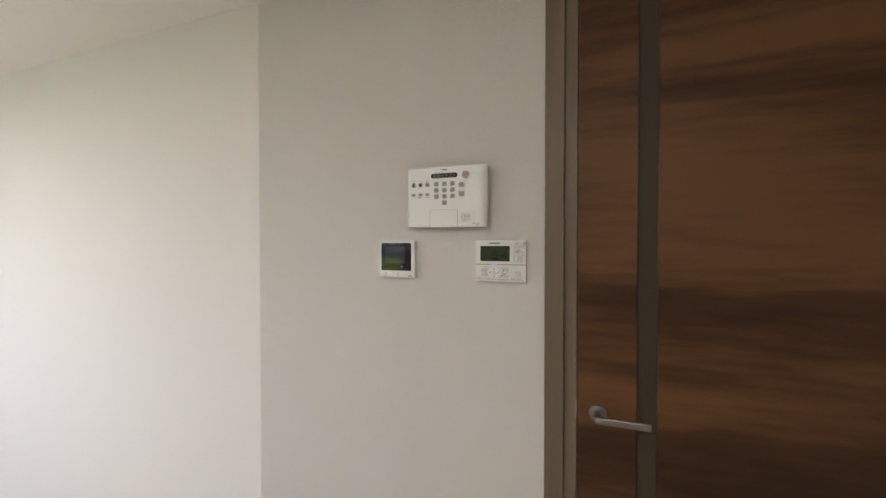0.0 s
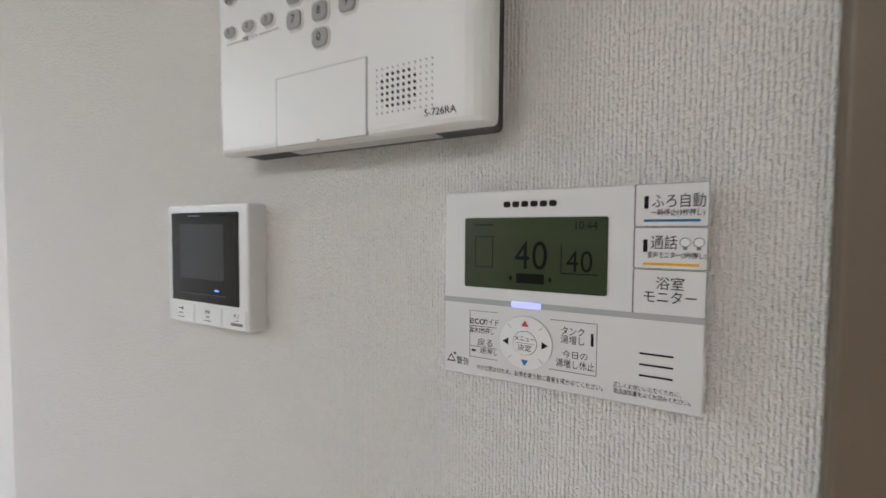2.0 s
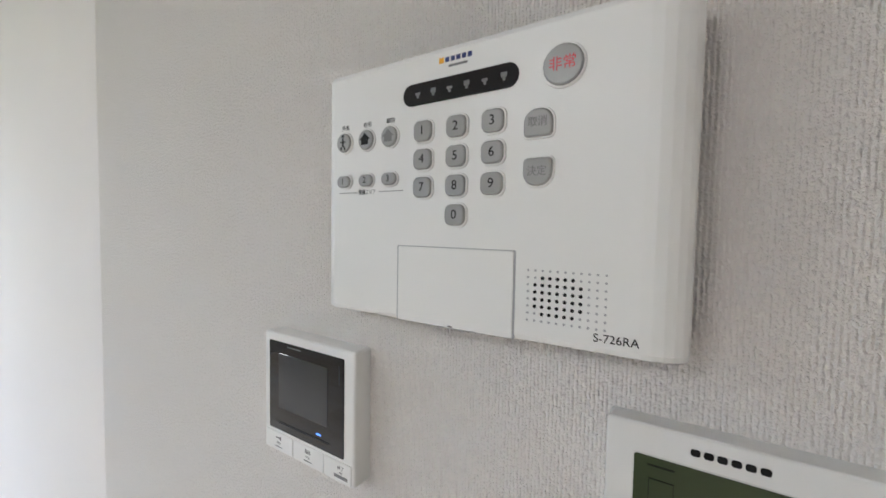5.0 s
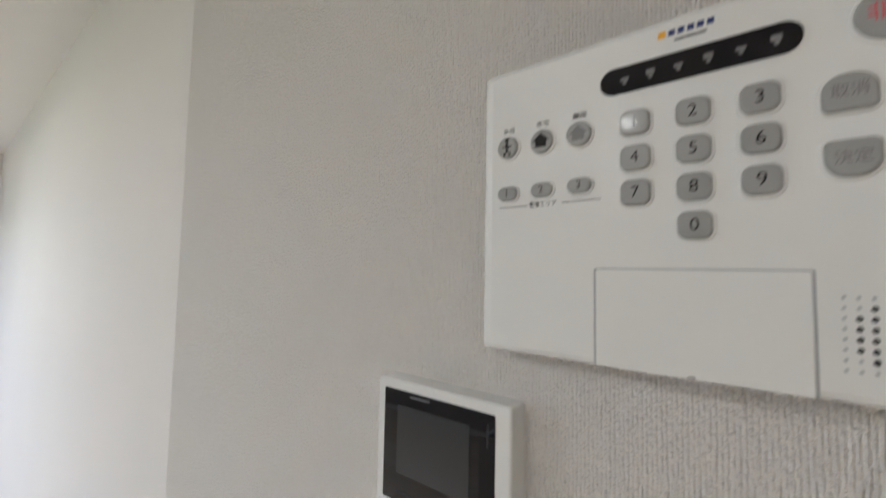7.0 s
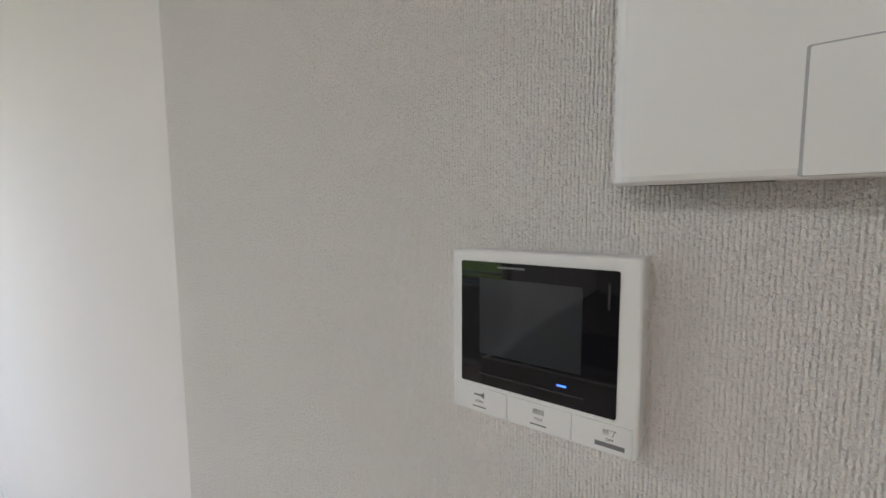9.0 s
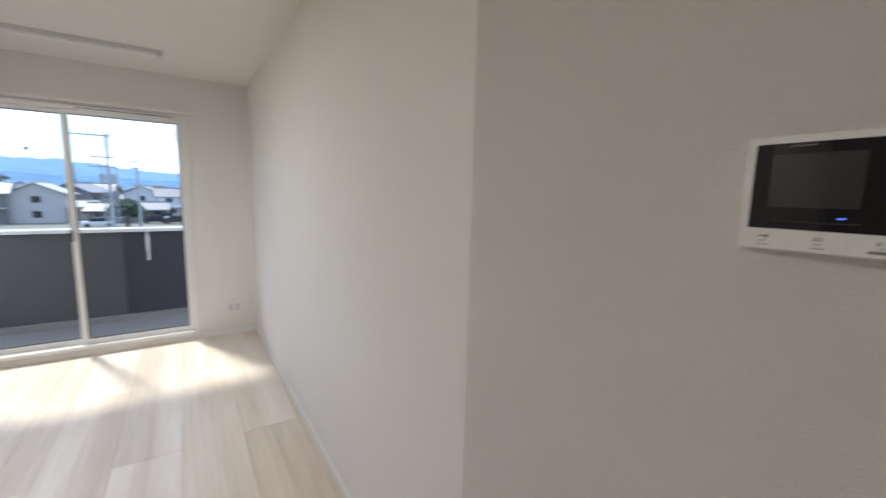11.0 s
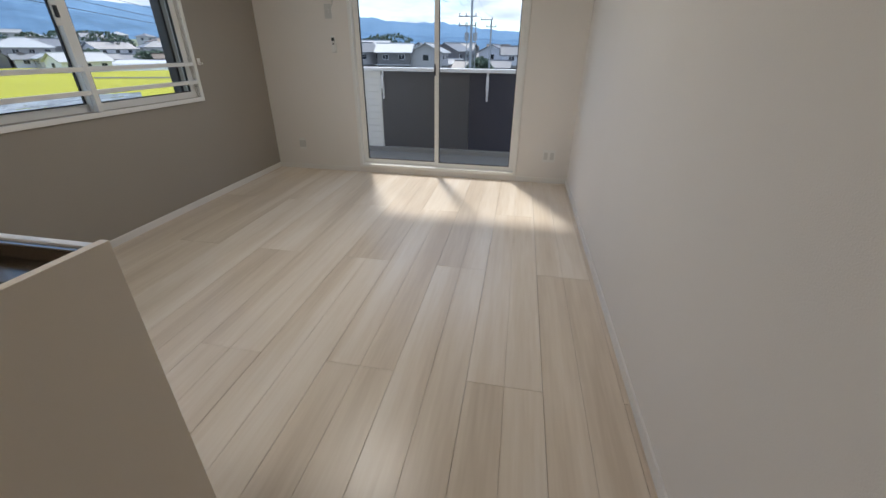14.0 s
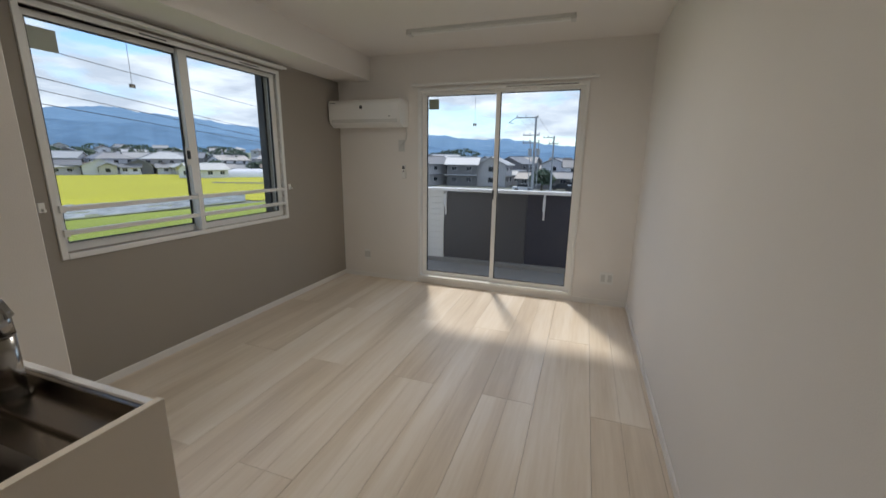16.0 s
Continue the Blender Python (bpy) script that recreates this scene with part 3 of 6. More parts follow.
# security panel
def alarm_panel():
    y0, y1, z0, z1 = -0.846, -0.588, 1.528, 1.715
    F = -0.040
    p = thing("alarm_control_panel", (WX, (y0 + y1) / 2, z0), "white security control panel with grey number keys on the wall", "control panel")
    plate("back_plate", (-0.027, WX, y0 + 0.004, y1 - 0.012, z0 + 0.0008, z1 - 0.004), 0.004, M["backdark"], p, 0, "dark recessed back plate")
    slab("type_label", (-0.022, -0.010, -0.80, -0.66, z0 + 0.0003, z0 + 0.001), M["plastic2"], p, 0, "pale type label under the case")
    bm = bmesh.new()
    prof = [(-0.026, y1), (F + 0.010, y1), (F + 0.0060, y1 - 0.0009), (F + 0.0029, y1 - 0.0029), (F + 0.0009, y1 - 0.0060), (F, y1 - 0.010), (F, y0 + 0.022)]
    prof += [(F + 0.014 * (1 - math.cos(a)), y0 + 0.022 - 0.022 * math.sin(a)) for a in (radians(15 * k) for k in range(1, 7))]
    prof += [(-0.024, y0 - 0.0002)]
    rings = []
    for z, ins in ((z0, 0.004), (z0 + 0.0012, 0.0012), (z0 + 0.004, 0.0), (z1 - 0.005, 0.0), (z1 - 0.0015, 0.0015), (z1, 0.005)):
        rings.append([bm.verts.new((px + (ins if px < -0.0265 else 0), min(max(py, y0 + ins * 0.6), y1 - ins * 0.6), z)) for px, py in prof])
    for la, lb in zip(rings, rings[1:]):
        for i in range(len(prof)):
            bm.faces.new((la[i], la[(i + 1) % len(prof)], lb[(i + 1) % len(prof)], lb[i]))
    bm.faces.new(rings[-1])
    bm.faces.new(rings[0][::-1])
    bmesh.ops.recalc_face_normals(bm, faces=bm.faces[:])
    part("case", bm, M["plastic"], p, "white moulded case", False)
    plate("lid", (F - 0.0008, F + 0.001, -0.755, -0.666, z0 + 0.0005, 1.5815), 0.001, M["plastic"], p, 0.0004, "plain white cover flap")
    plate("lid_gap", (F - 0.0003, F + 0.001, -0.7562, -0.6648, z0 + 0.0003, 1.5822), 0.0012, M["groove"], p)
    slab("lid_notch", (F - 0.0011, F - 0.0005, -0.7125, -0.7093, z0 + 0.0010, z0 + 0.0020), M["ink_grey"], p)
    plate("status_bar", (F - 0.0012, F, -0.7552, -0.6690, 1.6788, 1.6936), 0.007, M["gloss_black"], p, 0.0005, "glossy black status window")
    for i in range(6):
        a = -0.6800 - i * 0.0128
        slab("status_mark", (F - 0.0015, F - 0.0011, a - 0.0040, a, 1.6852, 1.6882 if i % 2 else 1.6870), M["ink_grey"], p)
        slab("status_mark", (F - 0.0015, F - 0.0011, a - 0.0030, a - 0.0012, 1.6832, 1.6850), M["ink_grey"], p)
    KX = F - 0.0030

    def key(y, z, w, h, s, size=0.0085, r=0.0045, mat="key", ink="ink"):
        plate("key_rim", (F - 0.0012, F, y - w / 2 - 0.0012, y + w / 2 + 0.0012, z - h / 2 - 0.0012, z + h / 2 + 0.0012), r + 0.001, M["plastic"], p, 0.0005)
        k = plate("key", (KX, F, y - w / 2, y + w / 2, z - h / 2, z + h / 2), r, M[mat], p, 0.0013)
        if s:
            o = letter(k, "key_mark", s, y, z, KX, size, M[ink])
        return k
    ys = (-0.687, -0.7135, -0.7395)
    zs = (1.6605, 1.6415, 1.6225)
    for r_ in range(3):
        for c in range(3):
            key(ys[c], zs[r_], 0.0150, 0.0140, str(r_ * 3 + c + 1))
    key(ys[1], 1.6035, 0.0150, 0.0140, "0")
    for i, y in enumerate((-0.6105, -0.6340, -0.6570)):
        key(y, 1.6300, 0.0140, 0.0090, str(i + 1), 0.0065, 0.0044)
        k = key(y, 1.6603, 0.0148, 0.0148, "", r=0.0074)
        bm = bmesh.new()
        if i == 0:
            box(bm, KX - 0.0002, KX, y - 0.0008, y + 0.0008, 1.6568, 1.6638)
            box(bm, KX - 0.0002, KX, y - 0.0030, y + 0.0030, 1.6603, 1.6613)
            box(bm, KX - 0.0002, KX, y - 0.0026, y - 0.0012, 1.6546, 1.6570)
            box(bm, KX - 0.0002, KX, y + 0.0012, y + 0.0026, 1.6546, 1.6570)
            box(bm, KX - 0.0002, KX, y - 0.0012, y + 0.0012, 1.6642, 1.6662)
        else:
            vs = [bm.verts.new((KX - 0.0002, y + a, 1.6603 + b)) for a, b in ((-0.0056, 0), (0, 0.005), (0.0056, 0), (0.0036, 0), (0.0036, -0.0038), (-0.0036, -0.0038), (-0.0036, 0))]
            bm.faces.new(vs)
        part("key_symbol", bm, M["ink"] if i < 2 else M["ink_grey"], k)
        letter(p, "key_caption", ("\u5916\u51fa", "\u5728\u5b85", "\u89e3\u9664")[i], y, 1.6718, F, 0.0042, M["ink"])
    letter(p, "area_caption", "\u8b66\u5099\u30a8\u30ea\u30a2", -0.6340, 1.6212, F, 0.0042, M["ink"], 0.85)
    slab("area_line", (F - 0.0003, F, -0.6690, -0.6460, 1.6210, 1.6215), M["ink_grey"], p)
    slab("area_line", (F - 0.0003, F, -0.6240, -0.6040, 1.6210, 1.6215), M["ink_grey"], p)
    def half_key(y, z, w, h, up, text):
        """A key with one rounded and one nearly flat long side."""
        def outline(grow):
            ring = []
            for y_, z_, r, a0 in ((1, 1, 0.0076, 0), (-1, 1, 0.0076, 90), (-1, -1, 0.0028, 180), (1, -1, 0.0028, 270)):
                for q in range(7):
                    a = radians(a0 + 15 * q)
                    ring.append((y_ * (w / 2 - r) + (r + grow) * math.cos(a), (z_ * (h / 2 - r) + (r + grow) * math.sin(a)) * up))
            return ring

        def build(name, levels, mat, parent):
            bm = bmesh.new()
            loops = [[bm.verts.new((x, y + a, z + b)) for a, b in outline(g)] for x, g in levels]
            for la, lb in zip(loops, loops[1:]):
                for q in range(len(la)):
                    bm.faces.new((la[q], la[(q + 1) % len(la)], lb[(q + 1) % len(la)], lb[q]))
            bm.faces.new(loops[-1])
            bm.faces.new(loops[0][::-1])
            bmesh.ops.recalc_face_normals(bm, faces=bm.faces[:])
            return part(name, bm, M[mat], parent)

        build("key_rim", ((F, 0.0012), (F - 0.0012, 0.0009)), "plastic", p)
        k = build("key", ((F, 0.0), (KX + 0.0012, 0.0), (KX + 0.0004, -0.0005), (KX, -0.0013)), "key", p)
        letter(k, "key_caption", text, y, z, KX, 0.0062, M["ink_grey"], 0.95)

    half_key(-0.7682, 1.6556, 0.0172, 0.0160, 1, "\u53d6\u6d88")
    half_key(-0.7684, 1.6278, 0.0172, 0.0160, -1, "\u6c7a\u5b9a")
    k = key(-0.7813, 1.6852, 0.0225, 0.0225, "", r=0.01125)
    letter(k, "key_caption", "\u975e\u5e38", -0.7813, 1.6852, KX, 0.0082, M["ink_red"], 0.95)
    slab("badge", (F - 0.0003, F, -0.7020, -0.6985, 1.7032, 1.7068), M["ink_amber"], p)
    for k in range(5):
        slab("badge_bar", (F - 0.0003, F, -0.7063 - k * 0.0042, -0.7033 - k * 0.0042, 1.7034, 1.7064), M["ink_navy"], p)
    slab("badge_line", (F - 0.0003, F, -0.7200, -0.7060, 1.6998, 1.7012), M["ink_grey"], p)
    for iy in range(11):
        for iz in range(8):
            dark = (1 <= iy <= 7 and 2 <= iz <= 5) or (2 <= iy <= 6 and iz in (1, 6))
            y, z = -0.7642 - iy * 0.00433, 1.5710 - iz * 0.0042
            bm = bmesh.new()
            cyl(bm, (F - 0.0001, y, z), 0.0011 if dark else 0.0007, 0.0006, "x", 8)
            part("speaker_hole", bm, M["ink"] if dark else M["groove"], p)
    letter(p, "model_mark", "S-726RA", -0.8130, 1.5370, F - 0.0001, 0.0064, M["ink"])
    for a, b, c in ((-0.690, -0.625, "plastic2"), (-0.775, -0.696, "plastic"), (-0.825, -0.790, "gloss_black")):
        slab("bottom_label", (-0.0235, -0.012, a, b, z0 + 0.0060, z0 + 0.0072), M[c], p)
    return p


# intercom
def intercom():
    y0, y1, z0, z1 = -0.6055, -0.4760, 1.3665, 1.4875
    F = -0.0235
    p = thing("intercom_monitor", (WX, (y0 + y1) / 2, z0), "small white door intercom with a black glossy screen", "intercom")
    plate("case", (F, WX, y0, y1, z0, z1), 0.003, M["plastic"], p, 0.0022)
    plate("screen_panel", (F - 0.0008, F + 0.001, -0.5930, -0.4845, 1.3895, 1.4795), 0.0015, M["gloss_black"], p, 0.0004, "glossy black front panel")
    plate("screen", (F - 0.0011, F, -0.5720, -0.5000, 1.4130, 1.4680), 0.001, M["screen"], p, 0, "switched-off grey display")
    slab("panel_groove", (F - 0.0010, F - 0.0007, -0.5880, -0.5866, 1.4560, 1.4720), M["gasket"], p)
    slab("panel_lip", (F - 0.0016, F - 0.0006, -0.5740, -0.5000, 1.3975, 1.3985), M["gasket"], p, 0, "thin black lip under the display")
    slab("maker_mark", (F - 0.0010, F - 0.0007, -0.5340, -0.5140, 1.4755, 1.4768), M["ink_grey"], p)
    slab("led_mark", (F - 0.0012, F, -0.5630, -0.5570, 1.4022, 1.4034), M["blue_led"], p, 0, "small glowing blue indicator")
    for i, y in enumerate((-0.5000, -0.5450, -0.5900)):
        plate("button", (F - 0.0010, F, max(y - 0.0218, y0 + 0.003), min(y + 0.0218, y1 - 0.003), z0 + 0.0015, 1.3865), 0.001, M["plastic"], p, 0.0005)
        X = F - 0.0011
        if i == 0:
            bm = bmesh.new()
            vs = [bm.verts.new((X, y + a, 1.3810 + b)) for a, b in ((0.0045, 0.0007), (-0.0010, 0.0007), (-0.0040, 0.0026), (-0.0040, -0.0026), (-0.0010, -0.0007), (0.0045, -0.0007))]
            bm.faces.new(vs)
            part("button_symbol", bm, M["ink_grey"], p)
            letter(p, "button_text", "OPEN", y, 1.3760, X, 0.0026, M["ink_grey"])
        elif i == 1:
            letter(p, "button_text", "\u901a\u8a71", y, 1.3810, X, 0.0042, M["ink_grey"])
            letter(p, "button_text", "TALK", y, 1.3760, X, 0.0026, M["ink_grey"])
        else:
            letter(p, "button_text", "\u7d42\u4e86", y, 1.3810, X, 0.0042, M["ink_grey"])
            letter(p, "button_text", "OFF", y, 1.3765, X, 0.0026, M["ink_grey"])
        w, h = (0.0085, 0.0028) if i == 2 else (0.0055, 0.0008)
        slab("button_mark", (X - 0.0001, X + 0.0001, y - w, y + w, 1.3716, 1.3716 + h), M["ink_grey"], p)
    return p


# water heater remote
def heater_remote():
    y0, y1, z0, z1 = -0.9585, -0.8065, 1.3645, 1.4880
    F = -0.0185
    p = thing("water_heater_remote", (WX, (y0 + y1) / 2, z0), "white water heater remote with a dim green display", "control panel")
    plate("case", (F, WX, y0, y1, z0, z1), 0.0025, M["remote_case"], p, 0.0012)
    W, H = y1 - y0, z1 - z0

    def Y(u):
        return y1 - u * W

    def Z(v):
        return z1 - v * H

    def pl(name, u0, u1, v0, v1, mat, h=0.0003, r=0.0004, par=None, fb=0.0, label=""):
        return plate(name, (F - h, F + 0.0004, Y(u1), Y(u0), Z(v1), Z(v0)), r, M[mat], par or p, fb, label, 3)

    def pr(s, u, v, size, x=F, par=None, sx=1.0, mat="ink", name="printed_text"):
        for i, ch in enumerate((s,)):
            letter(par or p, name, ch, Y(u), Z(v), x, size, M[mat], sx)
    pl("display_rim", 0.096, 0.690, 0.136, 0.516, "plastic2", 0.0003, 0.0018)
    pl("display", 0.100, 0.686, 0.141, 0.511, "lcd", 0.0006, 0.0014, label="dark green grey display showing numbers")
    pl("divider", 0.0, 1.0, 0.574, 0.602, "groove", 0.0004)
    pl("status_light", 0.315, 0.440, 0.572, 0.602, "led", 0.0008, 0.001, label="glowing violet light bar")
    X = F - 0.0007
    for k, dx in enumerate((-0.036, 0.036)):
        letter(p, "digit", "40"[k], Y(0.395 + dx), Z(0.340), X, 0.0250, M["ink_lcd"], 0.82)
        letter(p, "digit", "40"[k], Y(0.585 + dx * 0.72), Z(0.360), X, 0.0180, M["ink_lcd"], 0.82)
    for u0, u1, v0, v1 in ((0.515, 0.518, 0.27, 0.415), (0.518, 0.655, 0.412, 0.417), (0.335, 0.45, 0.425, 0.475), (0.145, 0.23, 0.175, 0.182), (0.15, 0.152, 0.24, 0.40),
                           (0.15, 0.23, 0.238, 0.242), (0.15, 0.23, 0.398, 0.402), (0.228, 0.230, 0.24, 0.40),
                           (0.305, 0.316, 0.440, 0.462), (0.468, 0.479, 0.440, 0.462)):
        pl("display_mark", u0, u1, v0, v1, "ink_lcd", 0.0009, 0.0002)
    letter(p, "clock_digits", "10:44", Y(0.605), Z(0.185), X, 0.0068, M["ink_lcd"], 0.9)
    for i in range(6):
        pl("maker_mark", 0.275 + i * 0.038, 0.275 + i * 0.038 + 0.029, 0.058, 0.088, "ink", 0.0003, 0.0012)
    for i, (v0, v1) in enumerate(((0.0, 0.185), (0.19, 0.370), (0.375, 0.572))):
        pl("button_gap", 0.771, 0.999, v0 + 0.001, v1 + 0.004, "ink_grey", 0.0002, 0.0008)
        b = pl("side_button", 0.776, 0.997, v0 + 0.004, v1 + 0.001, "remote_case", 0.0010, 0.0008, fb=0.0003)
        xx = F - 0.0011
        if i < 2:
            slab("button_lamp", (xx - 0.0002, xx, Y(0.817), Y(0.803), Z(v0 + 0.110), Z(v0 + 0.055)), M["ink"], b)
        if i == 0:
            pr("\u3075\u308d\u81ea\u52d5", 0.908, 0.082, 0.0080, xx, b, 0.78)
            pr("\u4e00\u6642\u505c\u6b62(3\u79d2\u62bc\u3057)", 0.906, 0.130, 0.0040, xx, b, 0.76)
        if i == 1:
            pr("\u901a\u8a71", 0.868, 0.262, 0.0080, xx, b, 0.80)
            pr("\u97f3\u58f0\u30e2\u30cb\u30bf\u30fc(3\u79d2\u62bc\u3057)", 0.905, 0.314, 0.0038, xx, b, 0.70)
            for du in (0.0, 0.040):
                bm = bmesh.new()
                cyl(bm, (xx - 0.0001, Y(0.932 + du), Z(0.256)), 0.0026, 0.0003, "x", 16)
                part("face_symbol", bm, M["ink_grey"], b)
                bm = bmesh.new()
                cyl(bm, (xx - 0.0003, Y(0.932 + du), Z(0.256)), 0.0022, 0.0003, "x", 16)
                part("face_symbol", bm, M["plastic"], b)
                slab("face_symbol", (xx - 0.0004, xx, Y(0.938 + du), Y(0.926 + du), Z(0.288), Z(0.276)), M["ink_grey"], b)
        if i == 2:
            pr("\u6d74\u5ba4", 0.890, 0.440, 0.0076, xx, b, 0.9)
            pr("\u30e2\u30cb\u30bf\u30fc", 0.890, 0.500, 0.0076, xx, b, 0.85)
        if i < 2:
            slab("colour_bar", (xx - 0.0002, xx, Y(0.975), Y(0.803), Z(v0 + 0.168), Z(v0 + 0.157)), M["ink_blue" if i == 0 else "ink_amber"], b)
    cu, cv = 0.376, 0.780
    for nm, mat, r, x in (("dial_edge", "plastic2", 0.0171, 0.0003), ("dial_ring", "plastic", 0.0167, 0.0006), ("dial_edge", "ink_grey", 0.0077, 0.0007), ("dial_button", "plastic", 0.0074, 0.0011)):
        bm = bmesh.new()
        cyl(bm, (F - x, Y(cu), Z(cv)), r, 0.0012, "x", 44)
        dial = part(nm, bm, M[mat], p, "white round menu dial" if nm == "dial_ring" else "")
    letter(dial, "button_text", "\u30e1\u30cb\u30e5\u30fc", Y(cu), Z(cv - 0.022), F - 0.0018, 0.0038, M["ink"], 0.9)
    letter(dial, "button_text", "\u6c7a\u5b9a", Y(cu), Z(cv + 0.025), F - 0.0018, 0.0046, M["ink"])
    slab("button_line", (F - 0.0019, F - 0.0017, Y(cu) - 0.006, Y(cu) + 0.006, Z(cv) - 0.0001, Z(cv) + 0.0001), M["ink_grey"], dial)
    for a in (45, 135, 225, 315):
        c, s_ = math.cos(radians(a)), math.sin(radians(a))
        bm = bmesh.new()
        vs = [bm.verts.new((F - 0.00125, Y(cu) + r * c + t * s_, Z(cv) + r * s_ - t * c)) for r, t in ((0.0125, -0.00012), (0.0162, -0.00012), (0.0162, 0.00012), (0.0125, 0.00012))]
        bm.faces.new(vs)
        part("dial_line", bm, M["ink_grey"], p)
    for a, mat in ((90, "ink_red"), (270, "ink_blue"), (0, "ink"), (180, "ink")):
        c, s_ = math.cos(radians(a)), math.sin(radians(a))
        bm = bmesh.new()
        vs = []
        for du, dv in ((0.0026, 0), (-0.0014, 0.0023), (-0.0014, -0.0023)):
            ru, rv = du * c - dv * s_, du * s_ + dv * c
            vs.append(bm.verts.new((F - 0.0015, Y(cu) - (0.0120 * c + ru), Z(cv) + 0.0120 * s_ + rv)))
        bm.faces.new(vs)
        part("arrow", bm, M[mat], p)
    for u, v, s_, size, sx in ((0.160, 0.693, "eco", 0.0078, 1.0), (0.225, 0.697, "\u30ac\u30a4\u30c9", 0.0048, 0.8), (0.183, 0.748, "\u7bc0\u6c343\u79d2\u62bc\u3057", 0.0044, 0.72), (0.200, 0.812, "\u623b\u308b", 0.0058, 1.0), (0.215, 0.858, "3\u79d2\u62bc\u3057", 0.0043, 0.85),
                               (0.565, 0.697, "\u30bf\u30f3\u30af", 0.0056, 0.85), (0.565, 0.740, "\u6e6f\u5897\u3057", 0.0056, 0.85), (0.575, 0.812, "\u4eca\u65e5\u306e", 0.0050, 1.0), (0.575, 0.858, "\u6e6f\u5897\u3057\u4f11\u6b62", 0.0056, 0.8),
                               (0.093, 0.930, "\u8b66\u544a", 0.0054, 0.9), (0.425, 0.948, "\u3084\u3051\u3069\u9632\u6b62\u306e\u305f\u3081\u3001\u304a\u6e6f\u3092\u4f7f\u3046\u524d\u306b\u6e29\u5ea6\u3092\u78ba\u304b\u3081\u3066\u304f\u3060\u3055\u3044\u3002", 0.0037, 0.78),
                               (0.83, 0.918, "\u6b63\u3057\u304f\u304a\u4f7f\u3044\u3044\u305f\u3060\u304f\u305f\u3081\u306b\u3001", 0.0033, 0.76), (0.845, 0.948, "\u53d6\u6271\u8aac\u660e\u66f8\u3092\u3088\u304f\u304a\u8aad\u307f\u304f\u3060\u3055\u3044\u3002", 0.0033, 0.74)):
        pr(s_, u, v, size, sx=sx)
    for u0, u1, v0, v1, k in ((0.125, 0.255, 0.640, 0.6425, 0), (0.125, 0.255, 0.893, 0.8955, 0), (0.125, 0.127, 0.640, 0.8955, 0), (0.130, 0.250, 0.722, 0.7245, 1), (0.130, 0.250, 0.834, 0.8365, 1),
                              (0.475, 0.655, 0.645, 0.648, 0), (0.475, 0.655, 0.893, 0.896, 0), (0.6525, 0.655, 0.645, 0.896, 0), (0.632, 0.642, 0.695, 0.755, 1), (0.048, 0.058, 0.885, 0.897, 1), (0.135, 0.155, 0.852, 0.864, 1)):
        pl("printed_line", u0, u1, v0, v1, "ink" if k else "ink_grey", 0.0002, 0.0001)
    bm = bmesh.new()
    vs = [bm.verts.new((F - 0.0002, Y(0.036) + a, Z(0.938) + b)) for a, b in ((-0.0034, 0), (0, 0.0058), (0.0034, 0), (0.0022, 0.0008), (0, 0.0046), (-0.0022, 0.0008))]
    for q in ((0, 1, 4, 5), (1, 2, 3, 4), (2, 0, 5, 3)):
        bm.faces.new([vs[k] for k in q])
    part("warning_sign", bm, M["ink"], p)
    for k in range(3):
        pl("speaker_slot", 0.800, 0.908, 0.752 + k * 0.050, 0.760 + k * 0.050, "ink", 0.0003, 0.0004)
    return p


alarm_panel()
intercom()
heater_remote()


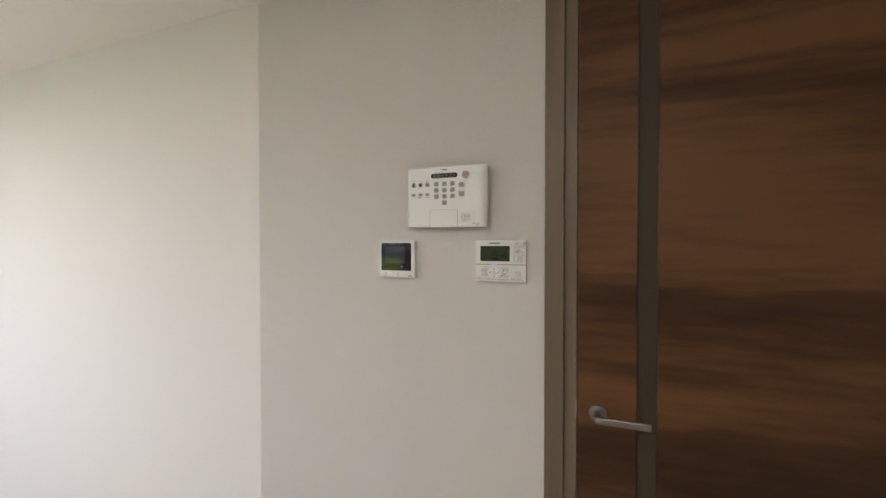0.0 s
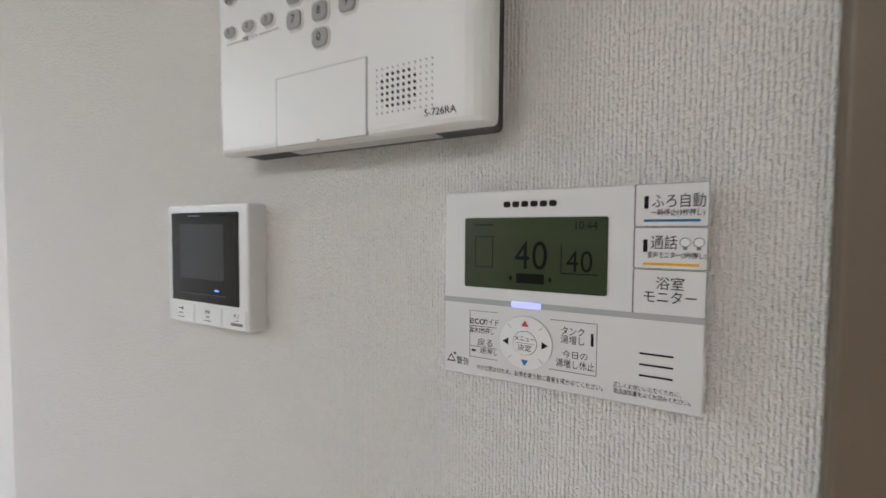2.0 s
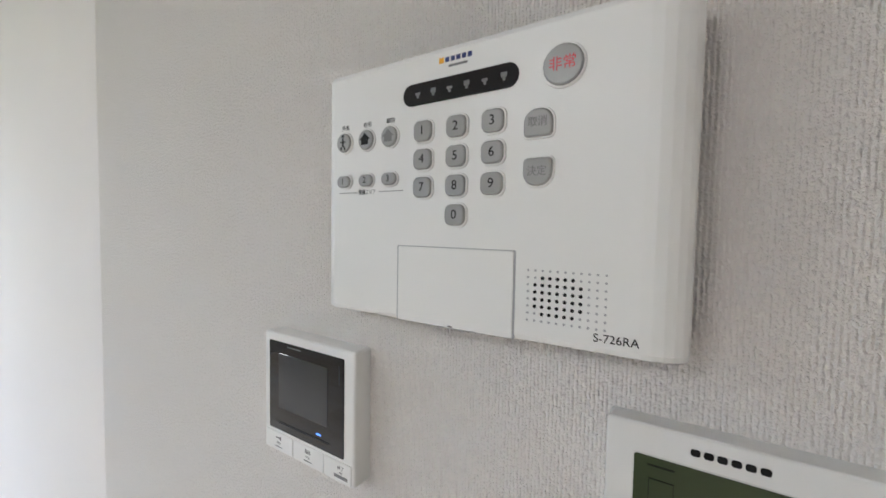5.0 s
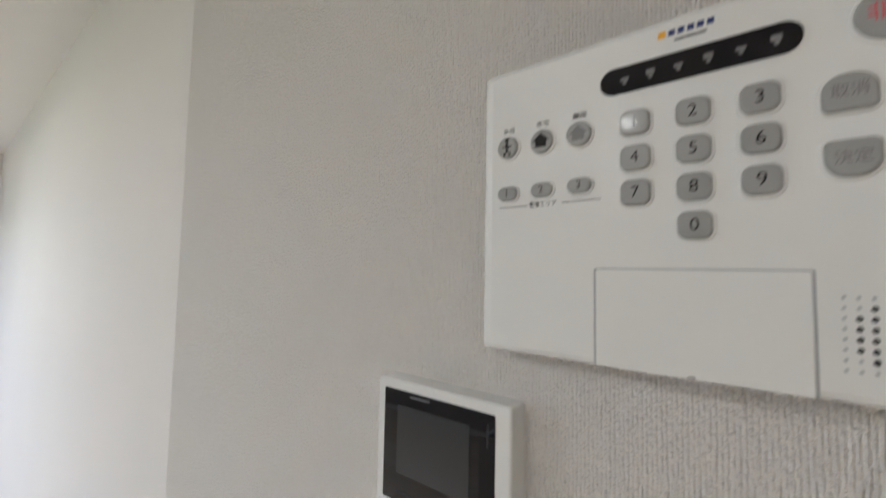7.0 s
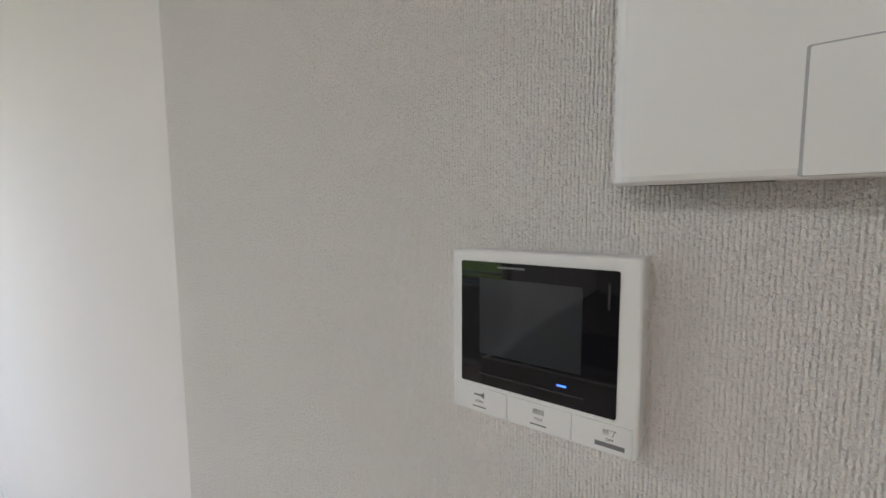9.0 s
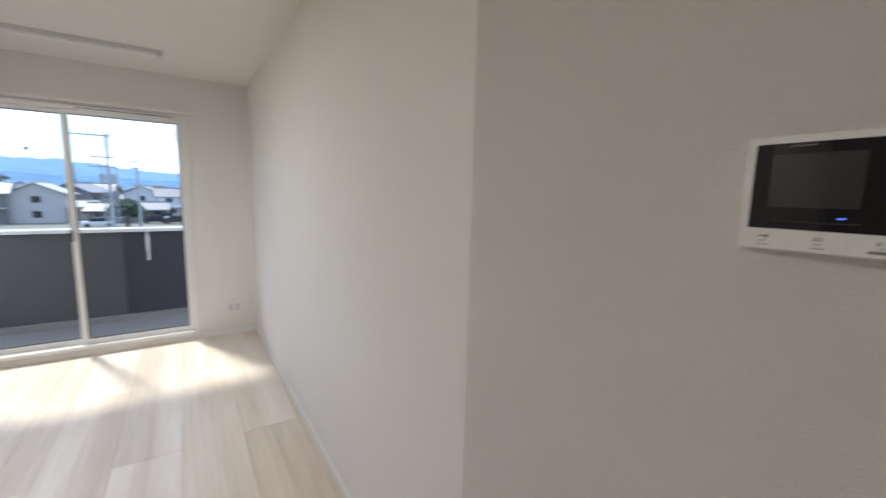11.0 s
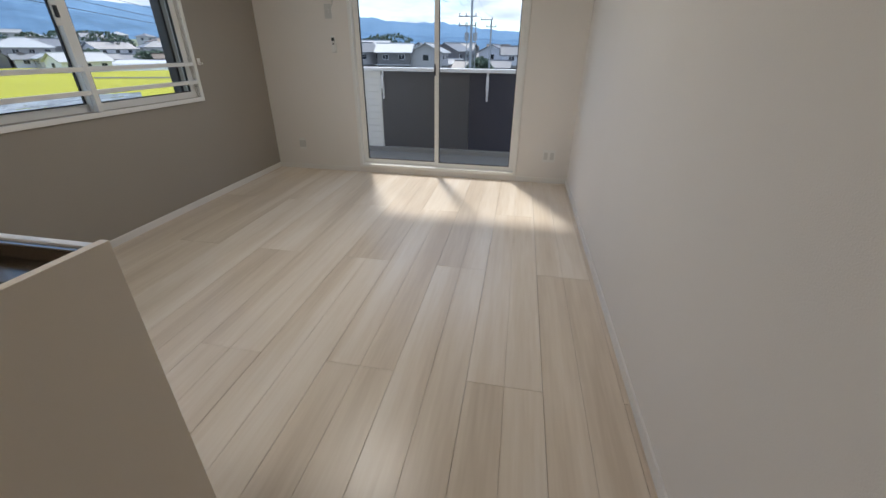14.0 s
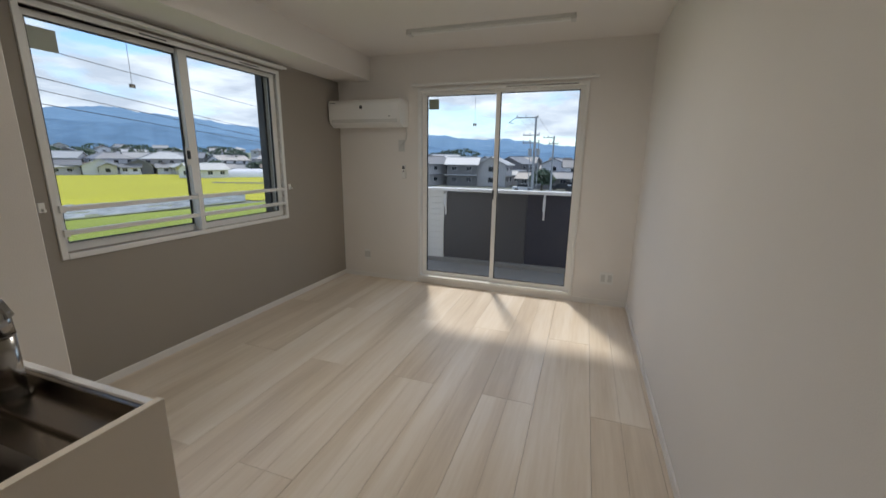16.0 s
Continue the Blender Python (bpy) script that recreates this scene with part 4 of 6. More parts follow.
# kitchen counter
def kitchen():
    x0, x1, y0, y1 = -3.10, -1.213, -0.52, 0.152
    unit = thing("kitchen_cabinet", ((x0 + x1) / 2, (y0 + y1) / 2, 0), "cream kitchen base cabinet with a tall end panel", "kitchen cabinet")
    slab("body", (x0, x1, y0 + 0.02, y1 - 0.02, 0.06, 0.66), M["counter"], unit)
    slab("plinth", (x0, x1, y0 + 0.07, y1 - 0.02, 0, 0.06), M["jamb"], unit)
    slab("back_panel", (x0, x1, y1 - 0.019, y1, 0, 0.885), M["counter"], unit, 0.001)
    slab("end_panel", (x1, x1 + 0.018, y0 - 0.01, 0.160, 0, 0.912), M["counter"], unit, 0.0012, "plain cream end panel")
    n = 4
    for i in range(n):
        a = x0 + (x1 - x0) * i / n + 0.002
        b = x0 + (x1 - x0) * (i + 1) / n - 0.002
        slab("door", (a, b, y0, y0 + 0.018, 0.08, 0.85), M["counter"], unit, 0.0015)
    # worktop with its sink bowl
    w = thing("kitchen_worktop", ((x0 + x1) / 2, (y0 + y1) / 2, 0.86), "brushed stainless steel worktop with an inset sink", "worktop")
    sx0, sx1, sy0, sy1 = -1.96, -1.245, -0.43, 0.0
    bm = bmesh.new()
    z = 0.862
    box(bm, x0, sx0, y0 - 0.01, y1 - 0.02, 0.856, z)
    box(bm, sx1, x1 - 0.001, y0 - 0.01, y1 - 0.02, 0.856, z)
    box(bm, sx0, sx1, y0 - 0.01, sy0, 0.856, z)
    box(bm, sx0, sx1, sy1, y1 - 0.02, 0.856, z)
    part("top", bm, M["steel"], w)
    slab("ledge", (x0, x1 - 0.001, 0.062, 0.132, 0.862, 0.872), M["steel"], w, 0.003)
    slab("upstand", (x0, x1 - 0.001, 0.132, 0.144, 0.862, 0.900), M["steel"], w, 0.002)
    slab("back_lip", (x0, x1 - 0.001, 0.144, 0.160, 0.892, 0.904), M["coping"], w, 0.002, "white back lip")
    bm = bmesh.new()
    rings = []
    for depth, ins, r in ((0.001, -0.012, 0.03), (0.001, 0.0, 0.08), (-0.02, 0.006, 0.075), (-0.17, 0.02, 0.07), (-0.19, 0.045, 0.05)):
        ring = []
        a0, a1, b0, b1 = sx0 + ins, sx1 - ins, sy0 + ins, sy1 - ins
        for cx, cy, s in ((a1 - r, b1 - r, 0), (a0 + r, b1 - r, 90), (a0 + r, b0 + r, 180), (a1 - r, b0 + r, 270)):
            for k in range(7):
                t = radians(s + 15 * k)
                ring.append(bm.verts.new((cx + r * math.cos(t), cy + r * math.sin(t), z + depth)))
        rings.append(ring)
    for la, lb in zip(rings, rings[1:]):
        for i in range(len(la)):
            bm.faces.new((la[i], la[(i + 1) % len(la)], lb[(i + 1) % len(la)], lb[i]))
    bm.faces.new(rings[-1])
    bmesh.ops.recalc_face_normals(bm, faces=bm.faces[:])
    # the bowl gets its shade from this dark colour
    part("sink_bowl", bm, M["shadesteel"], w, "deep stainless steel sink bowl, coloured near-black for shade", True)


kitchen()


def faucet(x, y, z):
    f = thing("kitchen_faucet", (x, y, z), "chrome single-lever kitchen faucet beside the sink", "faucet")
    bm = bmesh.new()
    cyl(bm, (x, y, z + 0.003), 0.036, 0.006, "z", 36)
    part("base_ring", bm, M["chrome"], f, smooth=False)
    bm = bmesh.new()
    cyl(bm, (x, y, z + 0.070), 0.0285, 0.130, "z", 36)
    part("body", bm, M["chrome"], f, smooth=True)
    bm = bmesh.new()
    cyl(bm, (x, y, z + 0.160), 0.0290, 0.044, "z", 36, 0.0275)
    part("cartridge_cap", bm, M["chrome"], f, smooth=True)
    bm = bmesh.new()
    cyl(bm, (x, y, z + 0.185), 0.0270, 0.006, "z", 36, 0.024)
    part("cap_top", bm, M["chrome"], f)
    # a flat strap bent into a low handle over the cap
    side = Vector((0.656, 0.755, 0))
    across = Vector((0.755, -0.656, 0))
    path = ((-0.020, 0.176), (-0.018, 0.204), (-0.014, 0.2085), (0.012, 0.2085), (0.017, 0.204), (0.028, 0.172))
    wide = (0.012, 0.011, 0.011, 0.011, 0.012, 0.013)
    bm = bmesh.new()
    loops = []
    for k, (u, h) in enumerate(path):
        a, b = path[max(k - 1, 0)], path[min(k + 1, len(path) - 1)]
        t2 = Vector((b[0] - a[0], b[1] - a[1])).normalized()
        nrm = side * -t2.y + Vector((0, 0, t2.x))
        c = Vector((x, y, z + h)) + side * u
        loops.append([bm.verts.new(c + across * q * wide[k] + nrm * e * 0.0022) for q, e in ((-1, -1), (1, -1), (1, 1), (-1, 1))])
    for la, lb in zip(loops, loops[1:]):
        for k in range(4):
            bm.faces.new((la[k], la[(k + 1) % 4], lb[(k + 1) % 4], lb[k]))
    bm.faces.new(loops[0][::-1])
    bm.faces.new(loops[-1])
    bmesh.ops.recalc_face_normals(bm, faces=bm.faces[:])
    part("lever", bm, M["chrome"], f, "flat chrome strap lever")
    bm = bmesh.new()
    cyl(bm, (x, y, z + 0.1365), 0.0300, 0.003, "z", 36)
    part("collar_ring", bm, M["satin"], f)
    way = Vector((0.755, -0.656, 0)).normalized()
    bm = bmesh.new()
    bmesh.ops.create_cone(bm, cap_ends=True, segments=16, radius1=0.0055, radius2=0.0055, depth=0.004,
                          matrix=Matrix.Translation(Vector((x, y, z + 0.160)) + way * 0.0280) @ way.to_track_quat("Z", "Y").to_matrix().to_4x4())
    part("temperature_mark", bm, M["mark_red"], f, "dark red temperature mark")
    d = Vector((-0.42, -0.91, 0)).normalized()
    bm = bmesh.new()
    pts = [Vector((x, y, z + 0.048)), Vector((x, y, z + 0.068)) + d * 0.025, Vector((x, y, z + 0.134)) + d * 0.10, Vector((x, y, z + 0.182)) + d * 0.160,
           Vector((x, y, z + 0.188)) + d * 0.178, Vector((x, y, z + 0.156)) + d * 0.190]
    rad = (0.0260, 0.0250, 0.0230, 0.0225, 0.0235, 0.0215)
    rings = []
    for i, p in enumerate(pts):
        q = (pts[min(i + 1, len(pts) - 1)] - pts[max(i - 1, 0)]).to_track_quat("Z", "Y")
        rings.append([bm.verts.new(p + q @ Vector((rad[i] * math.cos(a), rad[i] * math.sin(a), 0))) for a in (2 * math.pi * k / 20 for k in range(20))])
    for la, lb in zip(rings, rings[1:]):
        for i in range(20):
            bm.faces.new((la[i], la[(i + 1) % 20], lb[(i + 1) % 20], lb[i]))
    bm.faces.new(rings[-1])
    bm.faces.new(rings[0][::-1])
    bmesh.ops.recalc_face_normals(bm, faces=bm.faces[:])
    part("spout", bm, M["chrome"], f, smooth=True)


faucet(-1.555, 0.092, 0.872)


# air conditioner
def air_conditioner():
    x0, x1, z0, z1 = -3.095, -2.265, 1.678, 1.948
    y1, y0 = YN, YN - 0.225
    a = thing("air_conditioner", ((x0 + x1) / 2, y1, z0), "white wall-mounted air conditioner below the beam", "air conditioner")
    bm = bmesh.new()
    prof = ((y1, z0 + 0.01), (y1, z1), (y0 + 0.03, z1), (y0 + 0.008, z1 - 0.012), (y0, z1 - 0.04), (y0, z0 + 0.085), (y0 + 0.025, z0 + 0.035), (y0 + 0.08, z0))
    la = [bm.verts.new((x0, p, q)) for p, q in prof]
    lb = [bm.verts.new((x1, p, q)) for p, q in prof]
    for i in range(len(prof)):
        bm.faces.new((la[i], la[(i + 1) % len(prof)], lb[(i + 1) % len(prof)], lb[i]))
    bm.faces.new(la[::-1])
    bm.faces.new(lb)
    bmesh.ops.recalc_face_normals(bm, faces=bm.faces[:])
    rounded(bm, 0.006, 2)
    part("housing", bm, M["plastic"], a)
    slab("front_panel", (x0 + 0.006, x1 - 0.006, y0 - 0.006, y0 + 0.001, z0 + 0.088, z1 - 0.042), M["plastic"], a, 0.002)
    slab("flap", (x0 + 0.03, x1 - 0.03, y0 + 0.004, y0 + 0.010, z0 + 0.045, z0 + 0.080), M["plastic2"], a, 0.002)
    slab("badge", (-2.715, -2.685, y0 - 0.0075, y0 - 0.006, 1.856, 1.886), M["ink"], a)
    slab("badge", (x0 + 0.03, x0 + 0.09, y0 - 0.0075, y0 - 0.006, 1.915, 1.922), M["ink_grey"], a)
    slab("display_mark", (x1 - 0.12, x1 - 0.10, y0 - 0.0075, y0 - 0.006, 1.775, 1.785), M["ink_grey"], a)


air_conditioner()


def tube(name, pts, r, mat, parent=None, label="", n=8):
    bm = bmesh.new()
    pts = [Vector(p) for p in pts]
    rings = []
    for i, p in enumerate(pts):
        q = (pts[min(i + 1, len(pts) - 1)] - pts[max(i - 1, 0)]).to_track_quat("Z", "Y")
        rings.append([bm.verts.new(p + q @ Vector((r * math.cos(2 * math.pi * k / n), r * math.sin(2 * math.pi * k / n), 0))) for k in range(n)])
    for la, lb in zip(rings, rings[1:]):
        for i in range(n):
            bm.faces.new((la[i], la[(i + 1) % n], lb[(i + 1) % n], lb[i]))
    bm.faces.new(rings[-1])
    bm.faces.new(rings[0][::-1])
    bmesh.ops.recalc_face_normals(bm, faces=bm.faces[:])
    return part(name, bm, mat, parent, label, True)


cord = tube("power_cord", ((-2.30, YN - 0.012, 1.70), (-2.285, YN - 0.012, 1.62), (-2.30, YN - 0.012, 1.55), (-2.335, YN - 0.012, 1.515)), 0.006, M["plastic2"])
tagged(cord, "short white power cord hanging below the air conditioner", "power cord")
sock = thing("wall_socket", (-2.35, YN, 1.50), "white socket plate below the air conditioner, greyed for shadow", "socket")
# the plate's grey colour stands in for the shadow on it
slab("socket_plate", (-2.385, -2.315, YN - 0.009, YN, 1.44, 1.56), M["plastic2"], sock, 0.002)
slab("plug", (-2.362, -2.338, YN - 0.030, YN - 0.009, 1.485, 1.515), M["plastic2"], sock, 0.003)
rem = thing("remote_control", (-2.32, YN, 1.22), "slim white remote control in its wall holder", "remote control")
slab("holder", (-2.343, -2.297, YN - 0.012, YN, 1.155, 1.24), M["plastic2"], rem, 0.002)
slab("remote_body", (-2.340, -2.300, YN - 0.028, YN - 0.012, 1.165, 1.30), M["plastic"], rem, 0.003)
slab("remote_display", (-2.334, -2.306, YN - 0.0290, YN - 0.028, 1.255, 1.285), M["screen"], rem)
slab("remote_button", (-2.328, -2.312, YN - 0.0295, YN - 0.028, 1.225, 1.24), M["ink_grey"], rem)


def outlet(x, z, w=0.12):
    o = thing("wall_outlet", (x, YN, z), "white double power outlet low on the wall", "outlet", "power outlets on the wall")
    slab("outlet_plate", (x - w / 2, x + w / 2, YN - 0.007, YN, z - 0.06, z + 0.06), M["plastic"], o, 0.002)
    for dx in (-w / 4, w / 4):
        slab("outlet_insert", (x + dx - 0.018, x + dx + 0.018, YN - 0.0085, YN - 0.007, z - 0.035, z + 0.035), M["plastic2"], o, 0.001)


outlet(-0.20, 0.27)
outlet(-2.80, 0.27, 0.07)


slab("door_catch", (-1.352, -1.338, YN + 0.020, YN + 0.030, 0.97, 1.07), M["darkmetal"], balcony_door, 0.002)
slab("vent_slot", (-1.25, -0.60, YN - 0.0125, YN - 0.0118, 2.040, 2.046), M["gasket"], balcony_door)
slab("vent_slot", (XW + 0.0118, XW + 0.0125, 1.55, 1.72, 2.080, 2.087), M["gasket"], west_window)
slab("vent_slot", (XW + 0.0118, XW + 0.0125, 2.30, 2.50, 2.080, 2.087), M["gasket"], west_window)

# curtain rails
def curtain_rail(a, b, along, z, face, out, label):
    c = ((a + b) / 2, face, z) if along == "x" else (face, (a + b) / 2, z)
    r = thing("curtain_rail", c, label, "curtain rail")
    for k, d in enumerate((0.045, 0.085)):
        q = sorted((face + out * d - 0.008, face + out * d + 0.008))
        bb = (a, b, *q, z - 0.009, z + 0.009) if along == "x" else (*q, a, b, z - 0.009, z + 0.009)
        slab("rail", bb, M["frame"], r, 0.002)
    n = 4
    for i in range(n):
        p = a + 0.05 + (b - a - 0.1) * i / (n - 1)
        q = sorted((face, face + out * 0.095))
        bb = (p - 0.012, p + 0.012, *q, z + 0.009, z + 0.015) if along == "x" else (*q, p - 0.012, p + 0.012, z + 0.009, z + 0.015)
        slab("bracket", bb, M["plastic2"], r, 0.001)


curtain_rail(-2.20, -0.43, "x", 2.084, YN, -1, "white double curtain rail above the balcony door")
curtain_rail(0.88, 2.74, "y", 2.118, XW, 1, "white double curtain rail above the wide window")

# ceiling drying rail
dr = thing("ceiling_drying_rail", (-1.30, 2.985, ZC), "white aluminium laundry drying rail fixed to the ceiling", "drying rail")
slab("rail_body", (-1.96, -0.64, 2.950, 3.020, ZC - 0.022, ZC), M["plastic2"], dr, 0.003)
slab("rail_bar", (-1.93, -0.67, 2.967, 3.003, ZC - 0.040, ZC - 0.022), M["frame"], dr, 0.004)
slab("end_cap", (-1.965, -1.93, 2.945, 3.025, ZC - 0.042, ZC - 0.001), M["plastic2"], dr, 0.004)
slab("end_cap", (-0.67, -0.635, 2.945, 3.025, ZC - 0.042, ZC - 0.001), M["plastic2"], dr, 0.004)


def ceiling_lamp(x, y):
    l = thing("ceiling_lamp", (x, y, ZC), "round white ceiling lamp with a glowing domed shade", "ceiling light")
    bm = bmesh.new()
    cyl(bm, (x, y, ZC - 0.02), 0.21, 0.04, "z", 48)
    part("lamp_base", bm, M["lampbase"], l)
    bm = bmesh.new()
    rings = []
    R = 0.24
    rim = bmesh.new()
    for which, prof in ((rim, ((R - 0.012, -0.030), (R, -0.040), (R, -0.062), (R - 0.02, -0.082), (R - 0.05, -0.094), (R - 0.10, -0.105))), (bm, ((R - 0.10, -0.105), (R - 0.12, -0.108), (R - 0.14, -0.112), (0.01, -0.115)))):
        rings = []
        for rr, zz in prof:
            rings.append([which.verts.new((x + rr * math.cos(2 * math.pi * k / 48), y + rr * math.sin(2 * math.pi * k / 48), ZC + zz)) for k in range(48)])
        for la, lb in zip(rings, rings[1:]):
            for i in range(48):
                which.faces.new((la[i], la[(i + 1) % 48], lb[(i + 1) % 48], lb[i]))
        if which is bm:
            which.faces.new(rings[-1])
        bmesh.ops.recalc_face_normals(which, faces=which.faces[:])
    part("shade_rim", rim, M["lamprim"], l, "pale bluish shade rim", True)
    part("shade", bm, M["lamp"], l, "glowing white plastic shade", True)


ceiling_lamp(-1.505, 1.79)


def downlight(x, y):
    l = thing("kitchen_downlight", (x, y, ZC), "small round warm downlight in the kitchen ceiling", "ceiling light", "kitchen downlights")
    bm = bmesh.new()
    cyl(bm, (x, y, ZC - 0.004), 0.145, 0.008, "z", 36)
    part("downlight_ring", bm, M["lampbase"], l)
    bm = bmesh.new()
    cyl(bm, (x, y, ZC - 0.0095), 0.130, 0.003, "z", 36)
    part("diffuser", bm, M["warm"], l)


downlight(-2.02, -0.16)
downlight(-2.50, -1.35)

# window guard rails
wg = thing("window_guard_rail", (XW, 1.85, 0.93), "two white guard bars across the wide window", "guard rail")
for z in (0.945, 1.075):
    slab("guard_bar", (XW - 0.002, XW + 0.022, WY0 - 0.005, WY1 + 0.005, z - 0.013, z + 0.013), M["frame"], wg, 0.003)
slab("guard_post", (XW + 0.0, XW + 0.028, 1.80, 1.83, 0.835, 1.10), M["frame"], wg, 0.002)
for y in (WY0 + 0.004, WY1 - 0.004):
    for z in (0.945, 1.075):
        slab("guard_bracket", (XW + 0.012, XW + 0.030, y - 0.012, y + 0.012, z - 0.020, z + 0.020), M["frame"], wg, 0.002)
lk = thing("window_lock", (XW - 0.03, 1.80, 1.36), "dark crescent lock on the meeting stile of the window", "window lock")
slab("lock_plate", (XW - 0.030, XW - 0.022, 1.785, 1.812, 1.30, 1.42), M["frame"], lk, 0.002)
slab("lock_lever", (XW - 0.022, XW - 0.005, 1.79, 1.807, 1.34, 1.40), M["darkmetal"], lk, 0.004)



# eave, outside post, hanging cords, stickers
# unseen overhang, added to keep direct sun off the wide window
bm = bmesh.new()
box(bm, XW - 0.95, XE + 1.0, YS - 0.5, YN + T, ZC + 0.125, ZC + 0.30)
structure("eave", bm, M["siding"], "unseen white eave added over the outer walls to block sun", "eave")
post = thing("outside_post", (-3.29, 2.74, 0.7), "dark bronze vertical post outside the wide window", "post", "", "structure")
slab("post_body", (-3.33, -3.255, 2.685, 2.80, 0.3, ZC), M["darkmetal"], post, 0.004)
slab("post_foot", (-3.34, -3.245, 2.68, 2.81, 0.25, 0.3), M["darkmetal"], post, 0.002)


def hanging_cord(x, y, z0, z1, along):
    c = thing("hanging_cord", (x, y, z1), "thin cord with a small square tag hanging in the window", "cord", "cords hanging in the windows")
    tube("cord_line", ((x, y, z1), (x, y, z0)), 0.0013, M["ink_grey"], c)
    w = 0.017
    bb = (x - w, x + w, y - 0.003, y + 0.003, z0 - 0.022, z0) if along == "x" else (x - 0.003, x + 0.003, y - w, y + w, z0 - 0.022, z0)
    slab("tag", bb, M["ink_grey"], c, 0.001)
    bb = (x - 0.006, x + 0.006, y - 0.0036, y + 0.0036, z0 - 0.016, z0 - 0.006) if along == "x" else (x - 0.0036, x + 0.0036, y - 0.006, y + 0.006, z0 - 0.016, z0 - 0.006)
    slab("tag_centre", bb, M["plastic"], c)


hanging_cord(XW - 0.018, 1.485, 1.785, 2.02, "y")
hanging_cord(-1.556, YN + 0.02, 1.715, 2.0, "x")
s1 = tagged(slab("glass_sticker", (-2.065, -1.955, YN + 0.066, YN + 0.067, 1.865, 1.965), M["sticker"]), "small square grey-green sticker on the balcony door glass", "sticker", "stickers on the window glass")
s2 = tagged(slab("glass_sticker", (XW - 0.067, XW - 0.066, 1.045, 1.165, 1.885, 1.995), M["sticker_pale"]), "grey-green square sticker on the wide window glass", "sticker", "stickers on the window glass")
for y in (0.925, 2.775):
    h = thing("curtain_hook", (XW, y, 1.09), "small white curtain tieback hook on the grey wall", "hook", "tieback hooks")
    slab("hook_base", (XW, XW + 0.006, y - 0.014, y + 0.014, 1.065, 1.115), M["plastic"], h, 0.001)
    slab("hook_arm", (XW + 0.006, XW + 0.032, y - 0.005, y + 0.005, 1.07, 1.085), M["plastic"], h, 0.001)

# outside: balcony
BY = 4.83
balc = thing("balcony", (-1.8, YN + T, -0.15), "narrow balcony with a dark parapet and white coping", "balcony", "", "structure")
slab("balcony_floor", (-4.2, 0.9, YN + T, BY + 0.1, -0.25, -0.04), M["deck"], balc)
# left panel coloured lighter in place of the reflection over it
slab("parapet_panel", (-2.27, -1.15, BY, BY + 0.06, 0.02, 0.94), M["parapet_reflect"], balc, 0.003)
slab("parapet_panel", (-1.146, 0.9, BY, BY + 0.06, 0.02, 0.94), M["parapet"], balc, 0.003)
for i in range(12):
    slab("siding_board", (-4.2, -2.274, BY - 0.012, BY + 0.06, -0.04 + i * 0.082, 0.04 + i * 0.082), M["siding"], balc, 0.002)
slab("coping", (-4.2, 0.9, BY - 0.04, BY + 0.12, 0.945, 0.985), M["coping"], balc, 0.004)
slab("kerb", (-4.2, 0.9, BY - 0.05, BY + 0.02, -0.04, 0.015), M["deck"], balc, 0.003)
for x in (-2.245, -0.93):
    pb = thing("pole_bracket", (x, BY, 0.62), "white metal laundry pole bracket on the parapet", "bracket", "laundry pole brackets")
    slab("bracket_plate", (x - 0.012, x + 0.012, BY - 0.012, BY, 0.62, 0.945), M["coping"], pb, 0.002)
    slab("bracket_arm", (x - 0.016, x + 0.016, BY - 0.05, BY - 0.012, 0.74, 0.90), M["coping"], pb, 0.006)

